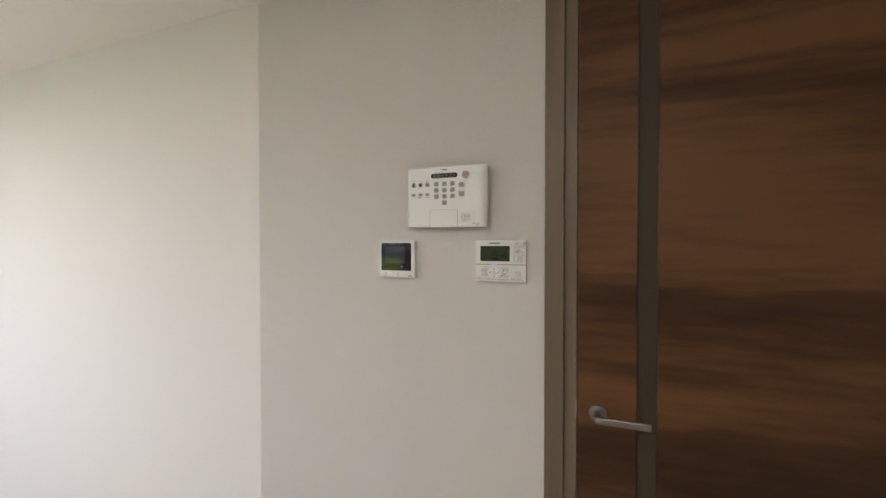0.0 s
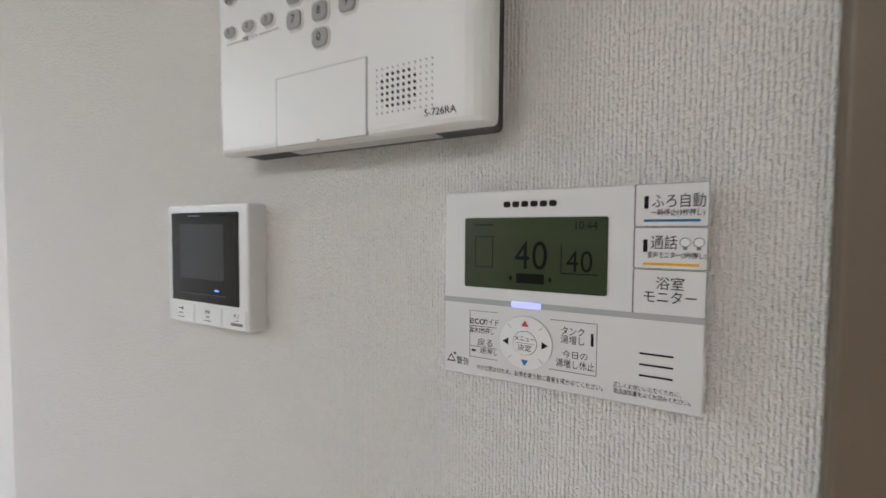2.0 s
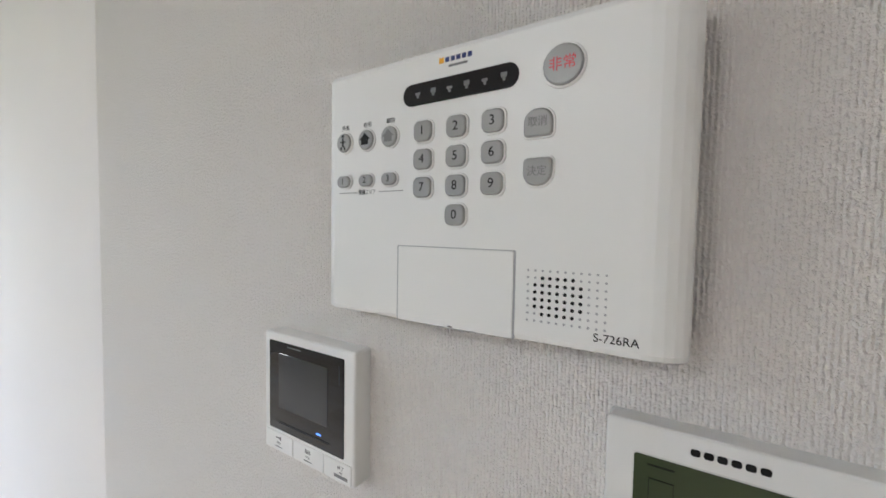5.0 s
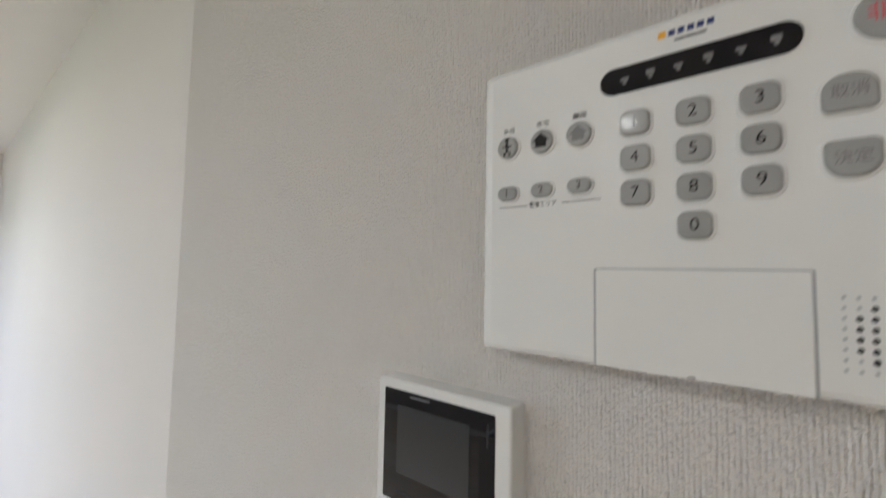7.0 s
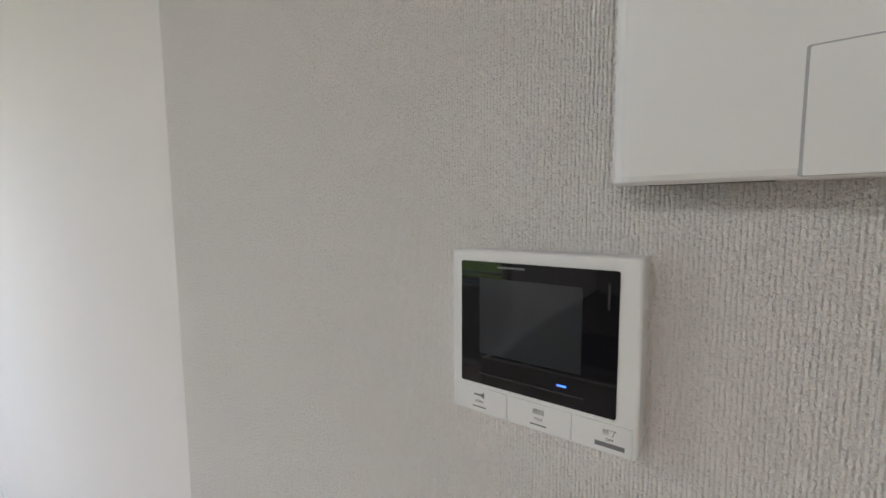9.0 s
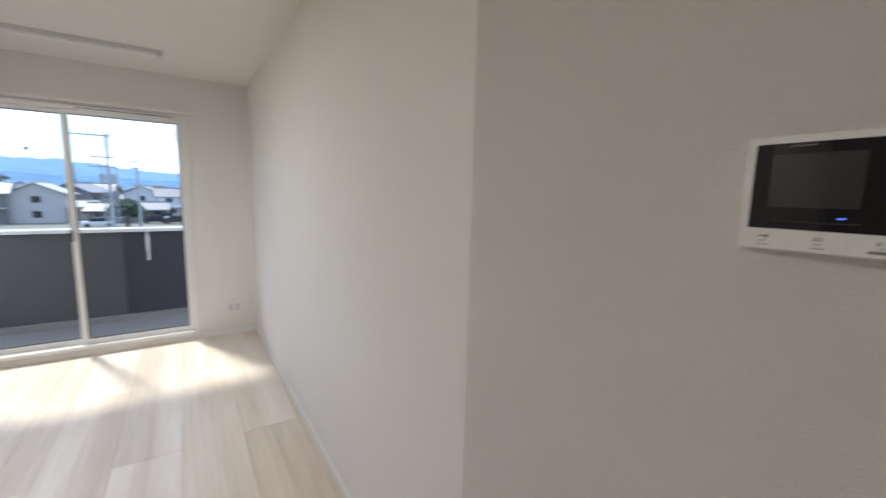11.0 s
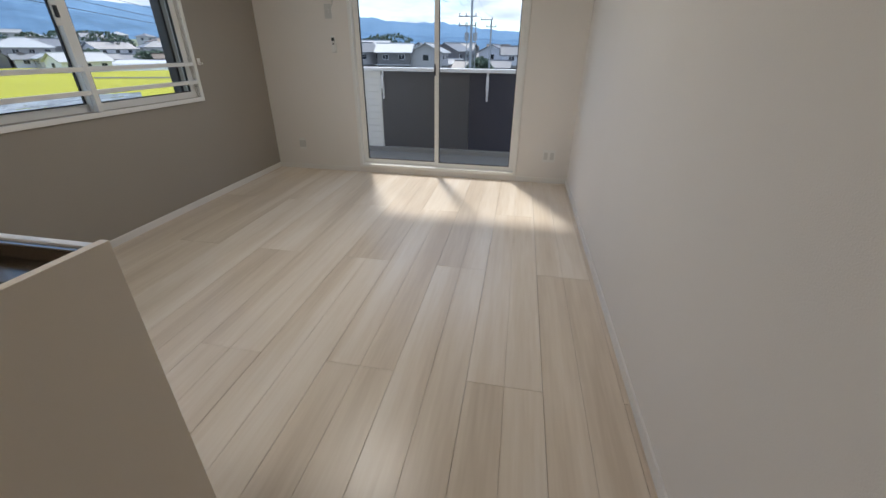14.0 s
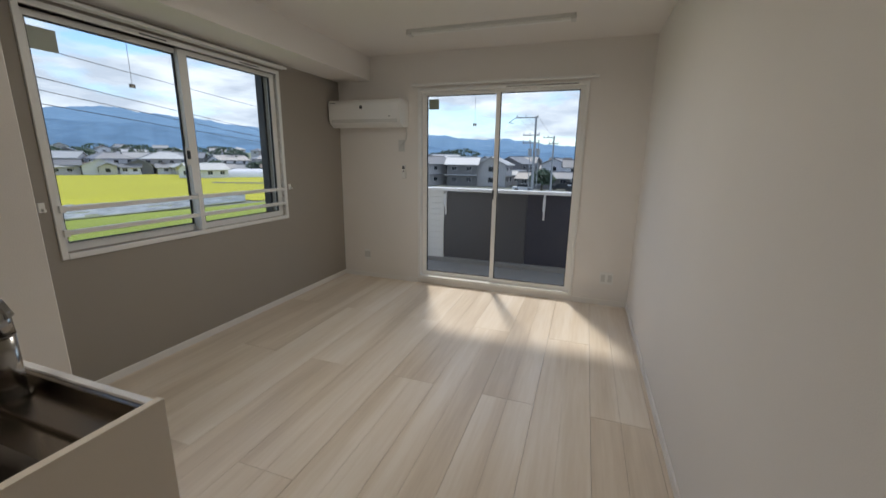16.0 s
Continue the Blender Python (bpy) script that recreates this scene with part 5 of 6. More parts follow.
# outside: land
M.update({
    "rice": material("ripe rice", (0.44, 0.43, 0.020), 0.9, var=0.22, scale=0.05, bump=0.3, bump_scale=3, detail=10),
    "rice2": material("greener rice", (0.24, 0.30, 0.035), 0.9, var=0.25, scale=0.06, bump=0.3, bump_scale=3, detail=10),
    "earth": material("town ground", (0.20, 0.21, 0.18), 0.9, var=0.35, scale=0.05, detail=8),
    "sheet": material("silver mulch sheet", (0.42, 0.46, 0.50), 0.6, var=0.85, scale=1.1, stretch=(1, 0.4, 1), detail=8),
    "weeds": material("rough weeds", (0.22, 0.25, 0.15), 0.9, var=0.5, scale=0.5, detail=9),
    "asphalt": material("asphalt", (0.11, 0.11, 0.115), 0.8, var=0.1, scale=1),
    # distance haze is mixed into the base colour of both ranges
    "hill": material("hills tinted haze blue", (0.15, 0.26, 0.40), 1.0, var=0.45, scale=0.014, detail=12, spec=0.0),
    "hill2": material("farther hills tinted pale haze blue", (0.19, 0.32, 0.48), 1.0, var=0.22, scale=0.008, detail=8, spec=0.0),
    "leaf": material("dark foliage", (0.08, 0.12, 0.085), 0.8, var=0.4, scale=1.5),
    "bark": material("grey bark", (0.12, 0.10, 0.08), 0.9, var=0.2, scale=6),
    "roof_a": material("sunlit silver tile roof", (0.46, 0.475, 0.50), 0.6, var=0.15, scale=2, bump=0.3, bump_scale=12, random=0.25),
    "roof_b": material("dark grey tile roof", (0.19, 0.20, 0.225), 0.5, var=0.15, scale=2, bump=0.3, bump_scale=12, random=0.25),
    "roof_c": material("brown tile roof", (0.16, 0.12, 0.10), 0.6, var=0.15, scale=2, bump=0.3, bump_scale=12, random=0.25),
    "hw_a": material("cream house wall", (0.46, 0.455, 0.475), 0.8, var=0.06, scale=1, random=0.15),
    "hw_b": material("grey house wall", (0.19, 0.19, 0.20), 0.8, var=0.08, scale=1, random=0.2),
    "hw_c": material("white house wall", (0.70, 0.72, 0.79), 0.8, var=0.05, scale=1, random=0.1),
    "hglass": material("dark house window", (0.03, 0.035, 0.045), 0.1),
    "pole": material("grey concrete pole", (0.36, 0.38, 0.42), 0.7, var=0.08, scale=1),
    "wire": material("black wire", (0.03, 0.03, 0.035), 0.6),
})
EYE = Vector((-0.5, -0.4, 1.36))


def at_bearing(az, d):
    """A point at a compass angle from ahead (to the right) and a distance from the room."""
    return EYE.x + d * math.sin(radians(az)), EYE.y + d * math.cos(radians(az))


bm = bmesh.new()
bmesh.ops.create_grid(bm, x_segments=4, y_segments=4, size=4000, matrix=Matrix.Translation((0, 0, GROUND)))
structure("ground", bm, M["earth"], "wide flat ground of the town and its fields", "ground")


def rise(az, d):
    """How far the land in the west has climbed above the plain."""
    return max(0.0, d - 185) * 0.034 * min(1.0, max(0.0, (-36 - az) / 6))


def hillside():
    bm = bmesh.new()
    rows = []
    for d in (184, 210, 240, 280, 330, 400, 480):
        rows.append([])
        for az in range(-104, -32, 3):
            x, y = at_bearing(az, d)
            rows[-1].append(bm.verts.new((x, y, GROUND + rise(az, d) + (0.05 if d > 184 else -0.4))))
    for ra, rb in zip(rows, rows[1:]):
        for i in range(len(ra) - 1):
            bm.faces.new((ra[i], rb[i], rb[i + 1], ra[i + 1]))
    bmesh.ops.recalc_face_normals(bm, faces=bm.faces[:])
    structure("hillside", bm, M["weeds"], "gently rising green land under the town", "ground")


hillside()


def quad_field(name, corners, mat, z, label):
    bm = bmesh.new()
    vs = [bm.verts.new((x, y, GROUND + z)) for x, y in corners]
    bm.faces.new(vs)
    bmesh.ops.recalc_face_normals(bm, faces=bm.faces[:])
    if bm.faces[0].normal.z < 0:
        bmesh.ops.reverse_faces(bm, faces=bm.faces[:])
    return structure(name, bm, mat, label, "field")


quad_field("rice_field", [at_bearing(-100, 8), at_bearing(-100, 48), at_bearing(-75, 47), at_bearing(-57, 52), at_bearing(-40, 62), at_bearing(-36, 20)], M["rice2"], 0.10, "green rice field below the wide window")
quad_field("bean_field", [at_bearing(-95, 48), at_bearing(-95, 62), at_bearing(-75, 61), at_bearing(-57, 66), at_bearing(-47, 70), at_bearing(-46, 60), at_bearing(-57, 52.5), at_bearing(-75, 47.5)], M["weeds"], 0.13, "rough grey green field of low weeds")


def mulch_rows():
    """Raised rows under silver sheet, with weeds between them."""
    rnd = random.Random(3)
    near = [(-95, 48.2), (-75, 47.8), (-57, 52.8), (-46, 60.2)]
    far = [(-95, 61.5), (-75, 60.5), (-57, 65.5), (-46.5, 69.5)]
    bm = bmesh.new()
    for r in range(22):
        if r in (5, 6, 12, 13):
            continue
        for seg in range(3):
            cuts = 48
            on = True
            for c in range(cuts):
                if rnd.random() < (0.14 if on else 0.32):
                    on = not on
                if not on:
                    continue
                loops = []
                for u in (c / cuts, (c + 1) / cuts):
                    az = near[seg][0] + (near[seg + 1][0] - near[seg][0]) * u
                    dn = near[seg][1] + (near[seg + 1][1] - near[seg][1]) * u
                    df = far[seg][1] + (far[seg + 1][1] - far[seg][1]) * u
                    a, e = (r + 0.10 + rnd.uniform(0, 0.2)) / 22, (r + 0.70 + rnd.uniform(-0.15, 0.25)) / 22
                    x0, y0 = at_bearing(az, dn + (df - dn) * a)
                    x1, y1 = at_bearing(az, dn + (df - dn) * (a + e) / 2)
                    x2, y2 = at_bearing(az, dn + (df - dn) * e)
                    loops.append([bm.verts.new((x0, y0, GROUND + 0.13)), bm.verts.new((x1, y1, GROUND + 0.30)), bm.verts.new((x2, y2, GROUND + 0.13))])
                for k in range(2):
                    bm.faces.new((loops[0][k], loops[0][k + 1], loops[1][k + 1], loops[1][k]))
    bmesh.ops.recalc_face_normals(bm, faces=bm.faces[:])
    structure("mulch_rows", bm, M["sheet"], "raised field rows covered with silver mulch sheet", "field")


mulch_rows()
quad_field("ripe_field", [at_bearing(-95, 63), at_bearing(-95, 160), at_bearing(-66, 160), at_bearing(-49.4, 158), at_bearing(-49.4, 72), at_bearing(-57, 67), at_bearing(-75, 62)], M["rice"], 0.12, "bright yellow ripe rice field")
quad_field("far_field", [at_bearing(-49.6, 71), at_bearing(-49.6, 150), at_bearing(-38, 140), at_bearing(-38, 63), at_bearing(-45, 61)], M["rice"], 0.11, "yellow green rice field")
quad_field("field_lane", [at_bearing(-49.6, 104), at_bearing(-49.6, 108), at_bearing(-36, 98), at_bearing(-36, 95)], M["asphalt"], 0.16, "narrow lane between the fields")


def ridge(name, dist, knots, mat, label, seed, az0=-115, az1=60):
    """A long range of hills: a front slope that climbs to an uneven crest and falls behind."""
    rnd = random.Random(seed)
    bm = bmesh.new()
    rows = [[], [], [], []]
    n = 700
    for i in range(n + 1):
        az = az0 + (az1 - az0) * i / n
        el = np.interp(az, [k[0] for k in knots], [k[1] for k in knots])
        el += 0.28 * noise.noise(Vector((az * 0.16, seed, 0))) + 0.22 * noise.noise(Vector((az * 0.6, seed, 3))) + 0.10 * noise.noise(Vector((az * 1.7, seed, 5))) + 0.04 * noise.noise(Vector((az * 5.0, seed, 7)))
        el = max(el, 0.25)
        h = dist * math.tan(radians(el)) + EYE.z
        for k, (dd, f) in enumerate(((-0.22, 0.0), (-0.10, 0.52), (0.0, 1.0), (0.25, 0.1))):
            w = 1 + 0.35 * noise.noise(Vector((az * 0.5, k * 7.0, seed))) if k == 1 else 1
            x, y = at_bearing(az, dist * (1 + dd))
            rows[k].append(bm.verts.new((x, y, GROUND + (h - GROUND) * f * w)))
    for ra, rb in zip(rows, rows[1:]):
        for i in range(n):
            bm.faces.new((ra[i], ra[i + 1], rb[i + 1], rb[i]))
    bmesh.ops.recalc_face_normals(bm, faces=bm.faces[:])
    ob = structure(name, bm, mat, label, "mountain")
    for p in ob.data.polygons:
        p.use_smooth = True


ridge("backdrop_mountain", 2600, ((-115, 4.0), (-64, 4.5), (-58, 4.9), (-52, 4.4), (-47, 4.0), (-40, 3.2), (-30, 3.0), (-21, 3.2), (-14, 2.9), (-8, 2.5), (-3, 2.0), (8, 1.6), (60, 1.2)), M["hill2"], "mountain range on the horizon, tinted pale blue for haze", 3)
ridge("backdrop_hill", 1900, ((-115, 3.0), (-64, 3.4), (-56, 3.5), (-50, 3.0), (-45, 2.2), (-36, 1.6), (-21, 1.7), (-12, 1.3), (0, 1.0), (60, 0.8)), M["hill"], "wooded hills tinted darker blue for haze", 9)


def house(x, y, rot, w, d, h, roof, wall, storeys, label, hip=False):
    ob = thing("house", (0, 0, 0), label, "house", "houses of the town")
    bm = bmesh.new()
    box(bm, -w / 2, w / 2, -d / 2, d / 2, 0, h)
    e = 0.45 * d / 2
    for s in () if hip else (-1, 1):
        v = [bm.verts.new((s * w / 2, -d / 2, h)), bm.verts.new((s * w / 2, d / 2, h)), bm.verts.new((s * w / 2, 0, h + e))]
        bm.faces.new(v)
    part("wall", bm, M[wall], ob)
    bm = bmesh.new()
    o, tk = 0.6, 0.16
    if hip:
        ew, ed = w / 2 + o, d / 2 + o
        rw = max(0.5, w / 2 - d / 2)
        lo = [(-ew, -ed), (ew, -ed), (ew, ed), (-ew, ed)]
        zb = h - 0.2
        ba = [bm.verts.new((a, c, zb)) for a, c in lo]
        bb = [bm.verts.new((a, c, zb + tk)) for a, c in lo]
        r0, r1 = bm.verts.new((-rw, 0, h + e + 0.1)), bm.verts.new((rw, 0, h + e + 0.1))
        bm.faces.new(ba[::-1])
        for i in range(4):
            bm.faces.new((ba[i], ba[(i + 1) % 4], bb[(i + 1) % 4], bb[i]))
        bm.faces.new((bb[0], bb[1], r1, r0))
        bm.faces.new((bb[1], bb[2], r1))
        bm.faces.new((bb[2], bb[3], r0, r1))
        bm.faces.new((bb[3], bb[0], r0))
    for s in () if hip else (-1, 1):
        pts = [(0, h + e + 0.05), (s * (d / 2 + o), h - 0.45 * o + 0.05), (s * (d / 2 + o), h - 0.45 * o + 0.05 + tk), (0, h + e + 0.05 + tk)]
        la = [bm.verts.new((-w / 2 - o, a, b)) for a, b in pts]
        lb = [bm.verts.new((w / 2 + o, a, b)) for a, b in pts]
        for i in range(4):
            bm.faces.new((la[i], la[(i + 1) % 4], lb[(i + 1) % 4], lb[i]))
        bm.faces.new(la)
        bm.faces.new(lb[::-1])
    rl = max(0.5, w / 2 - d / 2) if hip else w / 2 + o
    box(bm, -rl, rl, -0.15, 0.15, h + e + 0.04, h + e + 0.34)
    if storeys == 2:
        for s in (-1, 1):
            v = box(bm, -w / 2 - 0.5, w / 2 * (0.2 if s > 0 else 1.08), s * (d / 2 + 0.55) - 0.55, s * (d / 2 + 0.55) + 0.55, h / 2 - 0.05, h / 2 + 0.07)
    bmesh.ops.recalc_face_normals(bm, faces=bm.faces[:])
    part("roof", bm, M[roof], ob)
    for st in range(storeys):
        z = 0.9 + st * h / storeys
        n = max(2, int(w / 3.2))
        for s in (-1, 1):
            for i in range(n):
                cx = -w / 2 + w * (i + 0.5) / n
                bm = bmesh.new()
                box(bm, cx - 0.66, cx + 0.66, s * (d / 2 + 0.02) - 0.03, s * (d / 2 + 0.02) + 0.03, z + 0.1, z + 1.1)
                win = part("window", bm, M["hw_c"], ob)
                bm = bmesh.new()
                box(bm, cx - 0.60, cx - 0.03, s * (d / 2 + 0.04) - 0.03, s * (d / 2 + 0.04) + 0.03, z + 0.16, z + 1.04)
                box(bm, cx + 0.03, cx + 0.60, s * (d / 2 + 0.04) - 0.03, s * (d / 2 + 0.04) + 0.03, z + 0.16, z + 1.04)
                part("pane", bm, M["hglass"], win)
            bm = bmesh.new()
        for s in (-1, 1):
            bm = bmesh.new()
            box(bm, s * (w / 2 + 0.02) - 0.03, s * (w / 2 + 0.02) + 0.03, -0.6, 0.6, z, z + 1.1)
            part("window", bm, M["hglass"], ob)
    ob.matrix_basis = Matrix.Translation((x, y, GROUND)) @ Matrix.Rotation(radians(rot), 4, "Z")
    for ch in ob.children:
        ch.matrix_parent_inverse = Matrix.Identity(4)
    return ob


LAB = {("roof_a", "hw_a"): "two-tone cream house with a sunlit silver roof", ("roof_a", "hw_c"): "white-walled house under a pale silver tile roof", ("roof_b", "hw_a"): "cream house with a dark grey tile roof",
       ("roof_b", "hw_b"): "grey-walled house with a dark tile roof", ("roof_c", "hw_c"): "white house under a brown tile roof", ("roof_c", "hw_a"): "cream house under a brown tile roof", ("roof_a", "hw_b"): "dull grey house with a sunlit silver roof", ("roof_b", "hw_c"): "white house under a dark grey tile roof"}
kinds = {}


def town():
    rnd = random.Random(11)
    spots = []

    def put(az, d, w, dep, h, roof, wall, st, rot, hip=False):
        key = (w, dep, h, roof, wall, st, hip)
        x, y = at_bearing(az, d)
        if key in kinds:
            copy_thing(kinds[key], Matrix.Translation((x, y, GROUND + rise(az, d))) @ Matrix.Rotation(radians(rot), 4, "Z"))
        else:
            kinds[key] = house(x, y, rot, w, dep, h, roof, wall, st, LAB[(roof, wall)], hip)
            kinds[key].matrix_basis.translation.z += rise(az, d)
    put(-16.6, 98, 7, 6.5, 5.0, "roof_a", "hw_b", 2, 8)
    put(-12.2, 98, 7, 7, 5.0, "roof_a", "hw_a", 2, 88)
    put(-21.3, 100, 9, 7, 5.0, "roof_b", "hw_a", 2, 70)
    put(-0.6, 106, 8, 7, 4.6, "roof_b", "hw_c", 2, 5)
    put(-9.3, 112, 7, 7, 5.2, "roof_b", "hw_b", 2, 70)
    put(-19.4, 116, 8, 7, 5.6, "roof_a", "hw_b", 2, 5)
    put(2.0, 118, 9, 7, 5.6, "roof_a", "hw_c", 2, 0)
    put(-3.6, 118, 9, 7, 5.0, "roof_b", "hw_c", 2, 80)
    put(4.5, 105, 10, 7, 5.4, "roof_b", "hw_a", 2, 5)
    put(-59.0, 174, 11, 8, 4.9, "roof_b", "hw_c", 2, 79, True)
    put(-62.8, 178, 10, 8, 5.0, "roof_a", "hw_a", 2, 40)
    put(-54.0, 170, 13, 10, 5.0, "roof_a", "hw_a", 2, 54, True)
    put(-50.3, 132, 10, 7, 2.4, "roof_a", "hw_c", 1, 75)
    put(-56.6, 164, 7, 7, 3.0, "roof_b", "hw_b", 1, -33)
    put(-53.4, 162, 9, 5, 2.2, "roof_b", "hw_c", 1, 60)
    put(-60.0, 162, 7, 8, 2.8, "roof_a", "hw_c", 1, -30)
    put(-66.5, 160, 8, 8, 3.2, "roof_a", "hw_c", 1, -20)
    put(-55.4, 178, 9, 7, 5.0, "roof_a", "hw_c", 2, -30)
    put(-63.0, 164, 8, 6, 3.0, "roof_b", "hw_a", 1, 62)
    put(-47.5, 185, 12, 8, 4.6, "roof_b", "hw_c", 2, 78)
    mixed = [(8, 7, 5.3, "roof_b", "hw_c", 2), (9, 8, 5.2, "roof_b", "hw_a", 2), (7, 6, 5.5, "roof_c", "hw_c", 2), (9, 7, 5.0, "roof_a", "hw_c", 2), (10, 8, 2.9, "roof_b", "hw_a", 1), (8, 8, 5.2, "roof_b", "hw_b", 2), (6, 5, 2.5, "roof_c", "hw_a", 1), (9, 7, 5.2, "roof_a", "hw_a", 2), (12, 8, 3.1, "roof_b", "hw_c", 1), (7, 7, 5.6, "roof_b", "hw_a", 2)]
    types = [(11, 8, 4.7, "roof_a", "hw_a", 2), (8, 6, 2.6, "roof_a", "hw_c", 1), (12, 9, 4.4, "roof_b", "hw_c", 2), (12, 8, 5.0, "roof_b", "hw_b", 2), (10, 7, 5.3, "roof_a", "hw_c", 2), (14, 9, 4.0, "roof_a", "hw_a", 1), (9, 7, 5.4, "roof_b", "hw_a", 2), (15, 9, 5.2, "roof_a", "hw_b", 2)]
    for row, (d, step) in enumerate(((182, 4.6), (205, 3.8), (235, 3.2), (270, 2.9), (310, 2.6), (360, 2.4))):
        az = -88 + row
        while az < -30:
            t = rnd.choice(mixed)
            put(az + rnd.uniform(-0.8, 0.8), d + rnd.uniform(-12, 24), *t, -az + rnd.choice((0, 90, 45, -45, 0, 90)) + rnd.uniform(-15, 15), rnd.random() < 0.5)
            az += step * rnd.choice((0.7, 0.9, 1.1, 1.7))
    for row, (d, step) in enumerate(((112, 5.0), (130, 4.6), (152, 4.2), (182, 3.6), (222, 3.0), (280, 2.5))):
        az = -29 + row * 2
        while az < 22:
            if not (row == 0 and -22 < az < 6):
                t = rnd.choice(mixed)
                put(az + rnd.uniform(-0.8, 0.8), d + rnd.uniform(-5, 8), *t, rnd.choice((0, 0, 90, 90)) + rnd.uniform(-10, 10), rnd.random() < 0.35)
            az += step
    sheds = [(5, 4, 2.3, "roof_b", "hw_c", 1), (6, 4, 2.5, "roof_a", "hw_a", 1), (4, 4, 2.6, "roof_c", "hw_a", 1), (6, 5, 2.2, "roof_b", "hw_b", 1)]
    az = -70.0
    while az < -50.5:
        put(az, rnd.uniform(155, 168), *rnd.choice(sheds), -az + rnd.choice((0, 90)) + rnd.uniform(-15, 15))
        az += rnd.uniform(1.2, 2.2)
    for az, d in ((-45.6, 150), (-44.0, 160), (-43.0, 146), (-47.0, 158), (-42.2, 165)):
        put(az, d, *rnd.choice(sheds), rnd.uniform(20, 70))
    az = -12.0
    while az < 6:
        put(az, rnd.uniform(92, 108), *rnd.choice(sheds), rnd.choice((0, 90)) + rnd.uniform(-10, 10), rnd.random() < 0.3)
        az += rnd.uniform(2.2, 3.6)


town()


def tree(az, d, h, r, seed):
    x, y = at_bearing(az, d)
    base = GROUND + rise(az, d)
    t = thing("tree", (x, y, base), "dark green broad tree between the houses", "tree", "trees of the town")
    rnd = random.Random(seed)
    bm = bmesh.new()
    cyl(bm, (x, y, base + h * 0.3), 0.28, h * 0.6, "z", 10, 0.12)
    part("trunk", bm, M["bark"], t)
    bm = bmesh.new()
    for i in range(420):
        a, b = rnd.uniform(0, 2 * math.pi), rnd.uniform(-0.5, 1)
        q = r * (0.55 + 0.45 * rnd.random()) * math.sqrt(max(0.05, 1 - b * b))
        c = Vector((x + q * math.cos(a), y + q * math.sin(a), base + h * 0.62 + b * h * 0.36 + rnd.uniform(-0.3, 0.3)))
        s = rnd.uniform(0.25, 0.6)
        bmesh.ops.create_icosphere(bm, subdivisions=1, radius=s, matrix=Matrix.Translation(c) @ Euler((a, b, a)).to_matrix().to_4x4() @ Matrix.Diagonal((1, 0.8, 0.45, 1))) if i % 3 == 0 else None
        if i % 3:
            m3 = Euler((rnd.uniform(0, 3), rnd.uniform(0, 3), a)).to_matrix()
            v = [bm.verts.new(c + m3 @ Vector(p) * s) for p in ((-1, 0, 0), (0, -0.5, 0), (1, 0, 0.1), (0, 0.5, 0))]
            bm.faces.new(v)
    part("crown", bm, M["leaf"], t)


for k, (az, d, h, r) in enumerate(((-47.6, 190, 9.5, 7), (-46.6, 192, 8.5, 5), (-56.0, 230, 9, 6), (-18.5, 130, 9, 6), (-16.6, 135, 9.5, 7), (-5.6, 80, 4.2, 2.4), (-58.5, 196, 6, 3), (-52.0, 200, 6.5, 3), (-60.8, 210, 7, 4), (-49.0, 160, 4.5, 3), (-10.0, 125, 6, 3.5), (-1.8, 118, 6, 3.5), (-66.0, 190, 7, 4), (-53.2, 240, 8, 5), (-44.5, 150, 4.0, 3.5), (-43.6, 152, 4.2, 3.5), (-63.5, 200, 8, 4), (-20.5, 128, 8, 5), (-62.0, 260, 7, 6), (-57.0, 300, 8, 7), (-51.0, 290, 8, 7), (-69.0, 250, 8, 6), (-74.0, 230, 8, 6), (-54.5, 215, 6, 4), (-60.0, 330, 8, 8), (-48.8, 330, 8, 8), (-66.5, 320, 8, 8))):
    tree(az, d, h, r, 40 + k)


def parked_car(az, d, rot, mat, colour):
    x, y = at_bearing(az, d)
    c = thing("car", (0, 0, 0), colour + " car parked between the houses", "car", "cars parked in the town")
    bm = bmesh.new()
    box(bm, -2.0, 2.0, -0.8, 0.8, 0.3, 0.9)
    rounded(bm, 0.12, 2)
    part("body", bm, mat, c)
    bm = bmesh.new()
    vs = box(bm, -1.2, 1.4, -0.72, 0.72, 0.88, 1.42)
    for v in vs:
        if v.co.z > 1.2:
            v.co.x *= 0.72
    rounded(bm, 0.08, 2)
    part("cabin", bm, M["hglass"], c, "dark glazed cabin")
    for a in (-1.25, 1.25):
        for s in (-0.78, 0.78):
            bm = bmesh.new()
            cyl(bm, (a, s, 0.32), 0.32, 0.2, "y", 16)
            part("wheel", bm, M["gasket"], c)
    c.matrix_basis = Matrix.Translation((x, y, GROUND)) @ Matrix.Rotation(radians(rot), 4, "Z")
    for ch in c.children:
        ch.matrix_parent_inverse = Matrix.Identity(4)


for az, d, rot, m_, colour in ((-8.2, 82, 10, "hw_c", "white"), (-3.0, 88, 0, "hglass", "dark"), (-1.0, 86, 5, "hglass", "dark"), (-2.0, 95, 0, "hw_c", "white"), (-51.2, 152, 60, "hw_c", "white")):
    parked_car(az, d, rot, M[m_], colour)


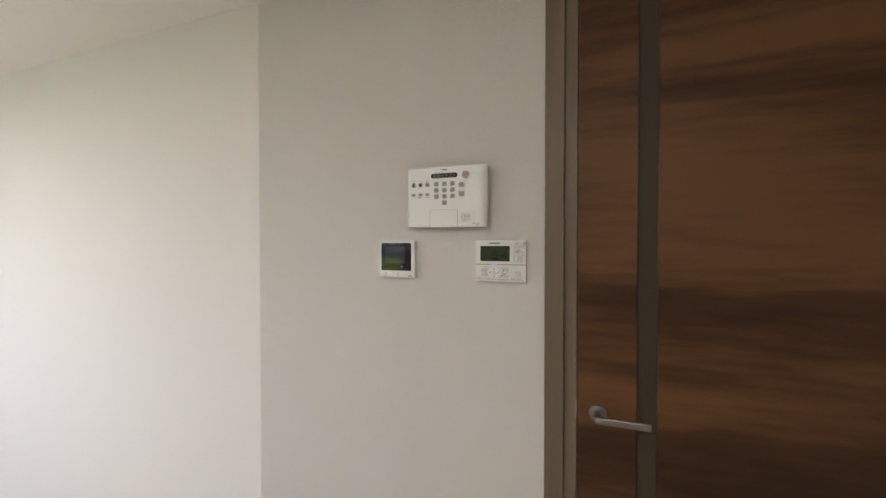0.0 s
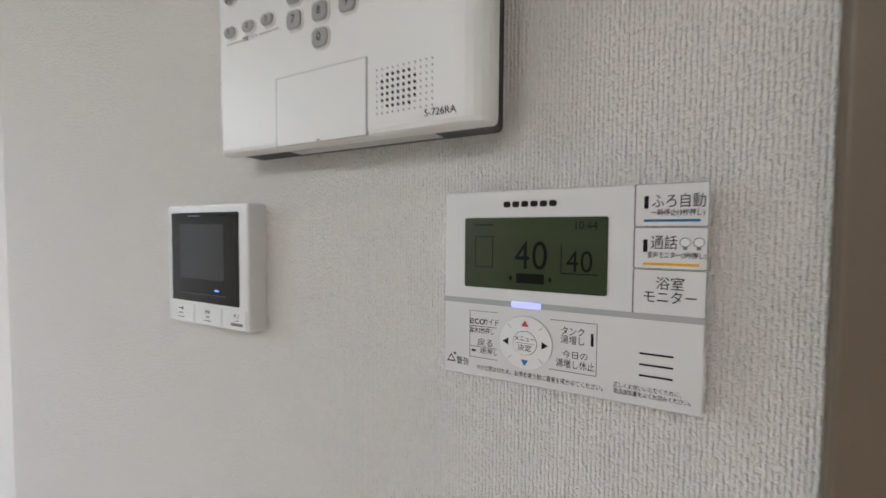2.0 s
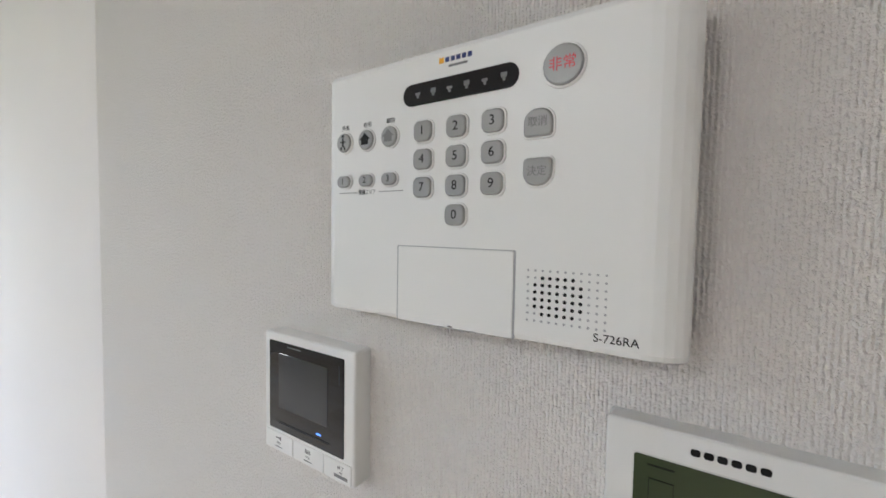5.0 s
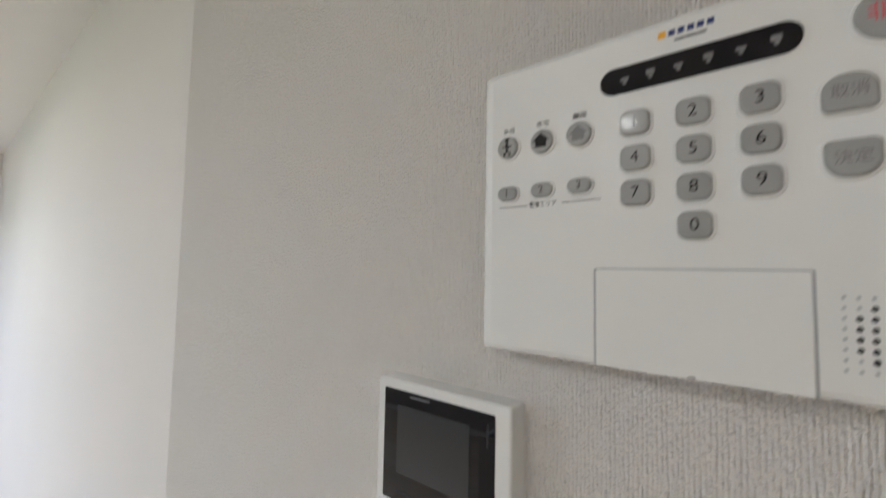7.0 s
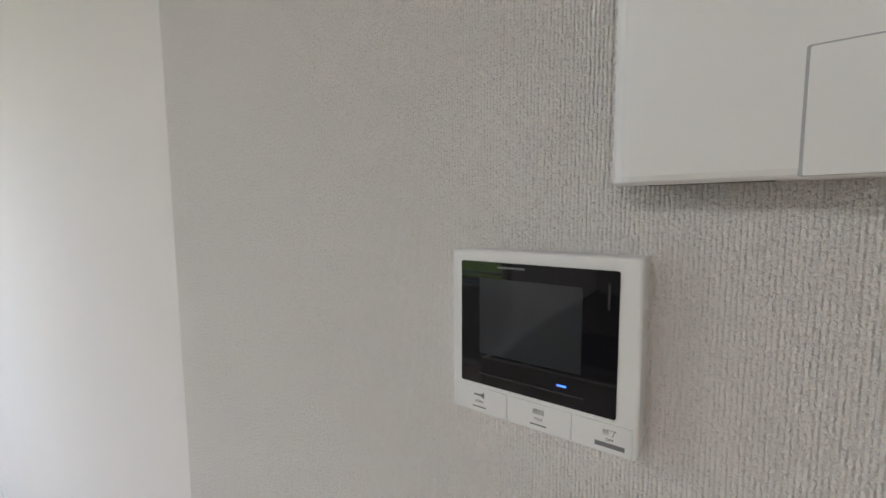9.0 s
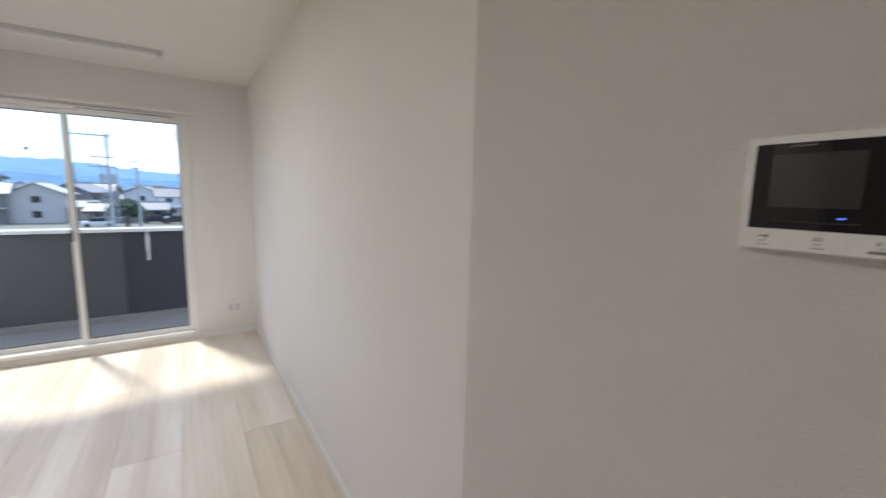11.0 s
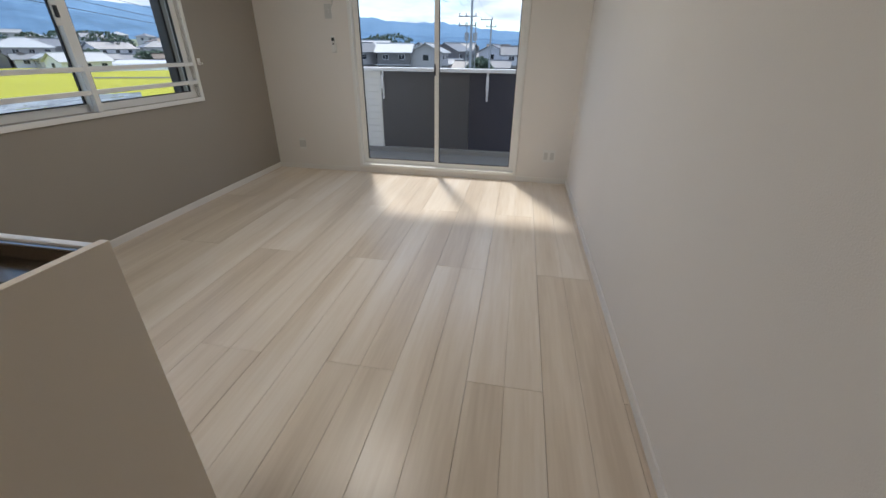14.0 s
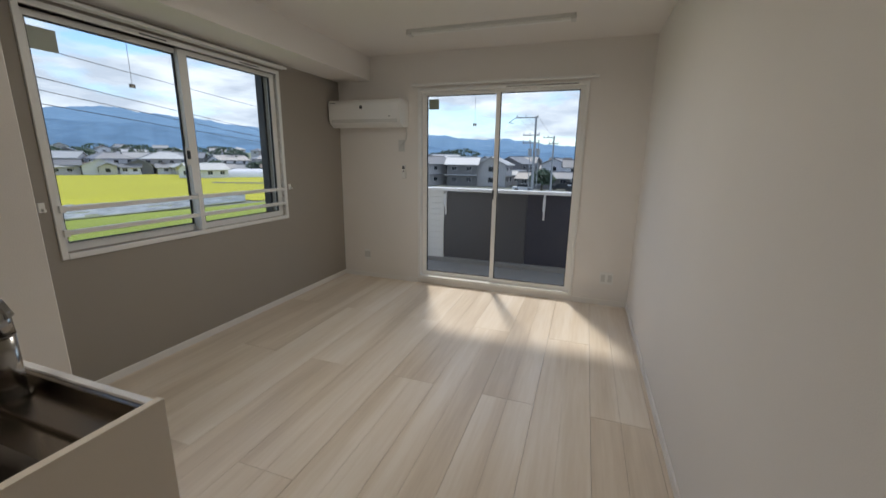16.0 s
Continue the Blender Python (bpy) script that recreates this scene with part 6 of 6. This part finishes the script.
def beam(bm, a, b, r, n=6):
    a, b = Vector(a), Vector(b)
    q = (b - a).to_track_quat("Z", "Y")
    ra = [bm.verts.new(a + q @ Vector((r * math.cos(2 * math.pi * k / n), r * math.sin(2 * math.pi * k / n), 0))) for k in range(n)]
    rb = [bm.verts.new(b + q @ Vector((r * math.cos(2 * math.pi * k / n), r * math.sin(2 * math.pi * k / n), 0))) for k in range(n)]
    for i in range(n):
        bm.faces.new((ra[i], ra[(i + 1) % n], rb[(i + 1) % n], rb[i]))
    bm.faces.new(ra[::-1])
    bm.faces.new(rb)


def utility_pole(az, d, top, big):
    x, y = at_bearing(az, d)
    p = thing("utility_pole", (x, y, GROUND), "tall grey utility pole with crossarms and insulators", "utility pole", "utility poles")
    bm = bmesh.new()
    cyl(bm, (x, y, (GROUND + top) / 2), 0.20, top - GROUND, "z", 14, 0.13)
    part("pole_shaft", bm, M["pole"], p)
    arms = ((0.15, -2.6, 0.3), (2.4, -1.6, 0.6), (3.4, -1.6, 0.6)) if big else ((0.15, -1.9, 0.2), (1.2, -0.9, 0.9))
    for dz, a, b in arms:
        bm = bmesh.new()
        box(bm, x + a, x + b, y - 0.07, y + 0.07, top - dz - 0.07, top - dz + 0.07)
        part("crossarm", bm, M["pole"], p)
        for q in (a + 0.1, (a + b) / 2 - 0.2, b - 0.1):
            bm = bmesh.new()
            cyl(bm, (x + q, y, top - dz + 0.22), 0.06, 0.3, "z", 8)
            part("insulator", bm, M["pole"], p)
    if big:
        bm = bmesh.new()
        beam(bm, (x - 2.6, y, top - 0.1), (x - 3.6, y, top - 0.75), 0.05)
        beam(bm, (x - 3.6, y, top - 0.75), (x - 2.9, y, top - 0.9), 0.04)
        part("stay_arm", bm, M["pole"], p)
        for s in (-0.55, 0.5):
            bm = bmesh.new()
            cyl(bm, (x + s, y - 0.1, top - 4.6), 0.26, 0.9, "z", 14)
            part("transformer", bm, M["pole"], p, "grey transformer can")
        bm = bmesh.new()
        z = top - 5.4
        while z > GROUND + 1:
            beam(bm, (x - 0.55, y, z), (x + 0.55, y, z - 0.9), 0.035)
            beam(bm, (x + 0.55, y, z), (x - 0.55, y, z - 0.9), 0.035)
            z -= 0.9
        for s in (-0.55, 0.55):
            beam(bm, (x + s, y, top - 3), (x + s, y, GROUND), 0.05)
        part("lattice", bm, M["pole"], p)


utility_pole(-6.9, 56, 1.36 + 5.7, True)
utility_pole(-4.4, 78, 1.36 + 4.3, False)


def wire(pts, r):
    ob = tube("overhead_wire", pts, r, M["wire"])
    tagged(ob, "thin black overhead wire running past the building", "wire", "overhead wires")


def sagging(p, q, sag):
    p, q = Vector(p), Vector(q)
    return [p.lerp(q, k / 12) - Vector((0, 0, 4 * sag * (k / 12) * (1 - k / 12))) for k in range(13)]


for za, zb in ((10.8, 6.4), (8.1, 3.6), (6.9, 2.8), (5.6, 2.2)):
    xa, ya = at_bearing(-64, 18)
    xb, yb = at_bearing(-43, 32)
    a = Vector((xa, ya, EYE.z + 18 * math.tan(radians(za))))
    b = Vector((xb, yb, EYE.z + 32 * math.tan(radians(zb))))
    wire(sagging(a + (a - b) * 1.2, b + (b - a) * 1.6, 0.25), 0.012)
for dx in (-2.5, -1.2, 0.3):
    xa, ya = at_bearing(-6.9, 56)
    xb, yb = at_bearing(-4.4, 78)
    wire(sagging((xa + dx, ya, 7.1), (xb + dx * 0.6, yb, 5.8), 0.5), 0.012)


def greenhouse(az, d, w, l, rot):
    x, y = at_bearing(az, d)
    g = thing("greenhouse", (0, 0, 0), "long low white plastic greenhouse beside the field", "greenhouse", "greenhouses")
    bm = bmesh.new()
    la, lb = [], []
    for k in range(13):
        a = math.pi * k / 12
        la.append(bm.verts.new((-l / 2, w / 2 * math.cos(a), 2.2 * math.sin(a))))
        lb.append(bm.verts.new((l / 2, w / 2 * math.cos(a), 2.2 * math.sin(a))))
    for i in range(12):
        bm.faces.new((la[i], la[i + 1], lb[i + 1], lb[i]))
    bm.faces.new(la)
    bm.faces.new(lb[::-1])
    bmesh.ops.recalc_face_normals(bm, faces=bm.faces[:])
    part("cover", bm, M["hw_c"], g)
    bm = bmesh.new()
    box(bm, l / 2, l / 2 + 0.05, -0.8, 0.8, 0, 1.8)
    part("door", bm, M["hw_b"], g)
    g.matrix_basis = Matrix.Translation((x, y, GROUND)) @ Matrix.Rotation(radians(rot), 4, "Z")
    for ch in g.children:
        ch.matrix_parent_inverse = Matrix.Identity(4)


greenhouse(-44.5, 140, 6, 30, 40)
greenhouse(-42.0, 146, 6, 26, 40)
greenhouse(-46.5, 134, 5, 18, 40)
lay_floor()
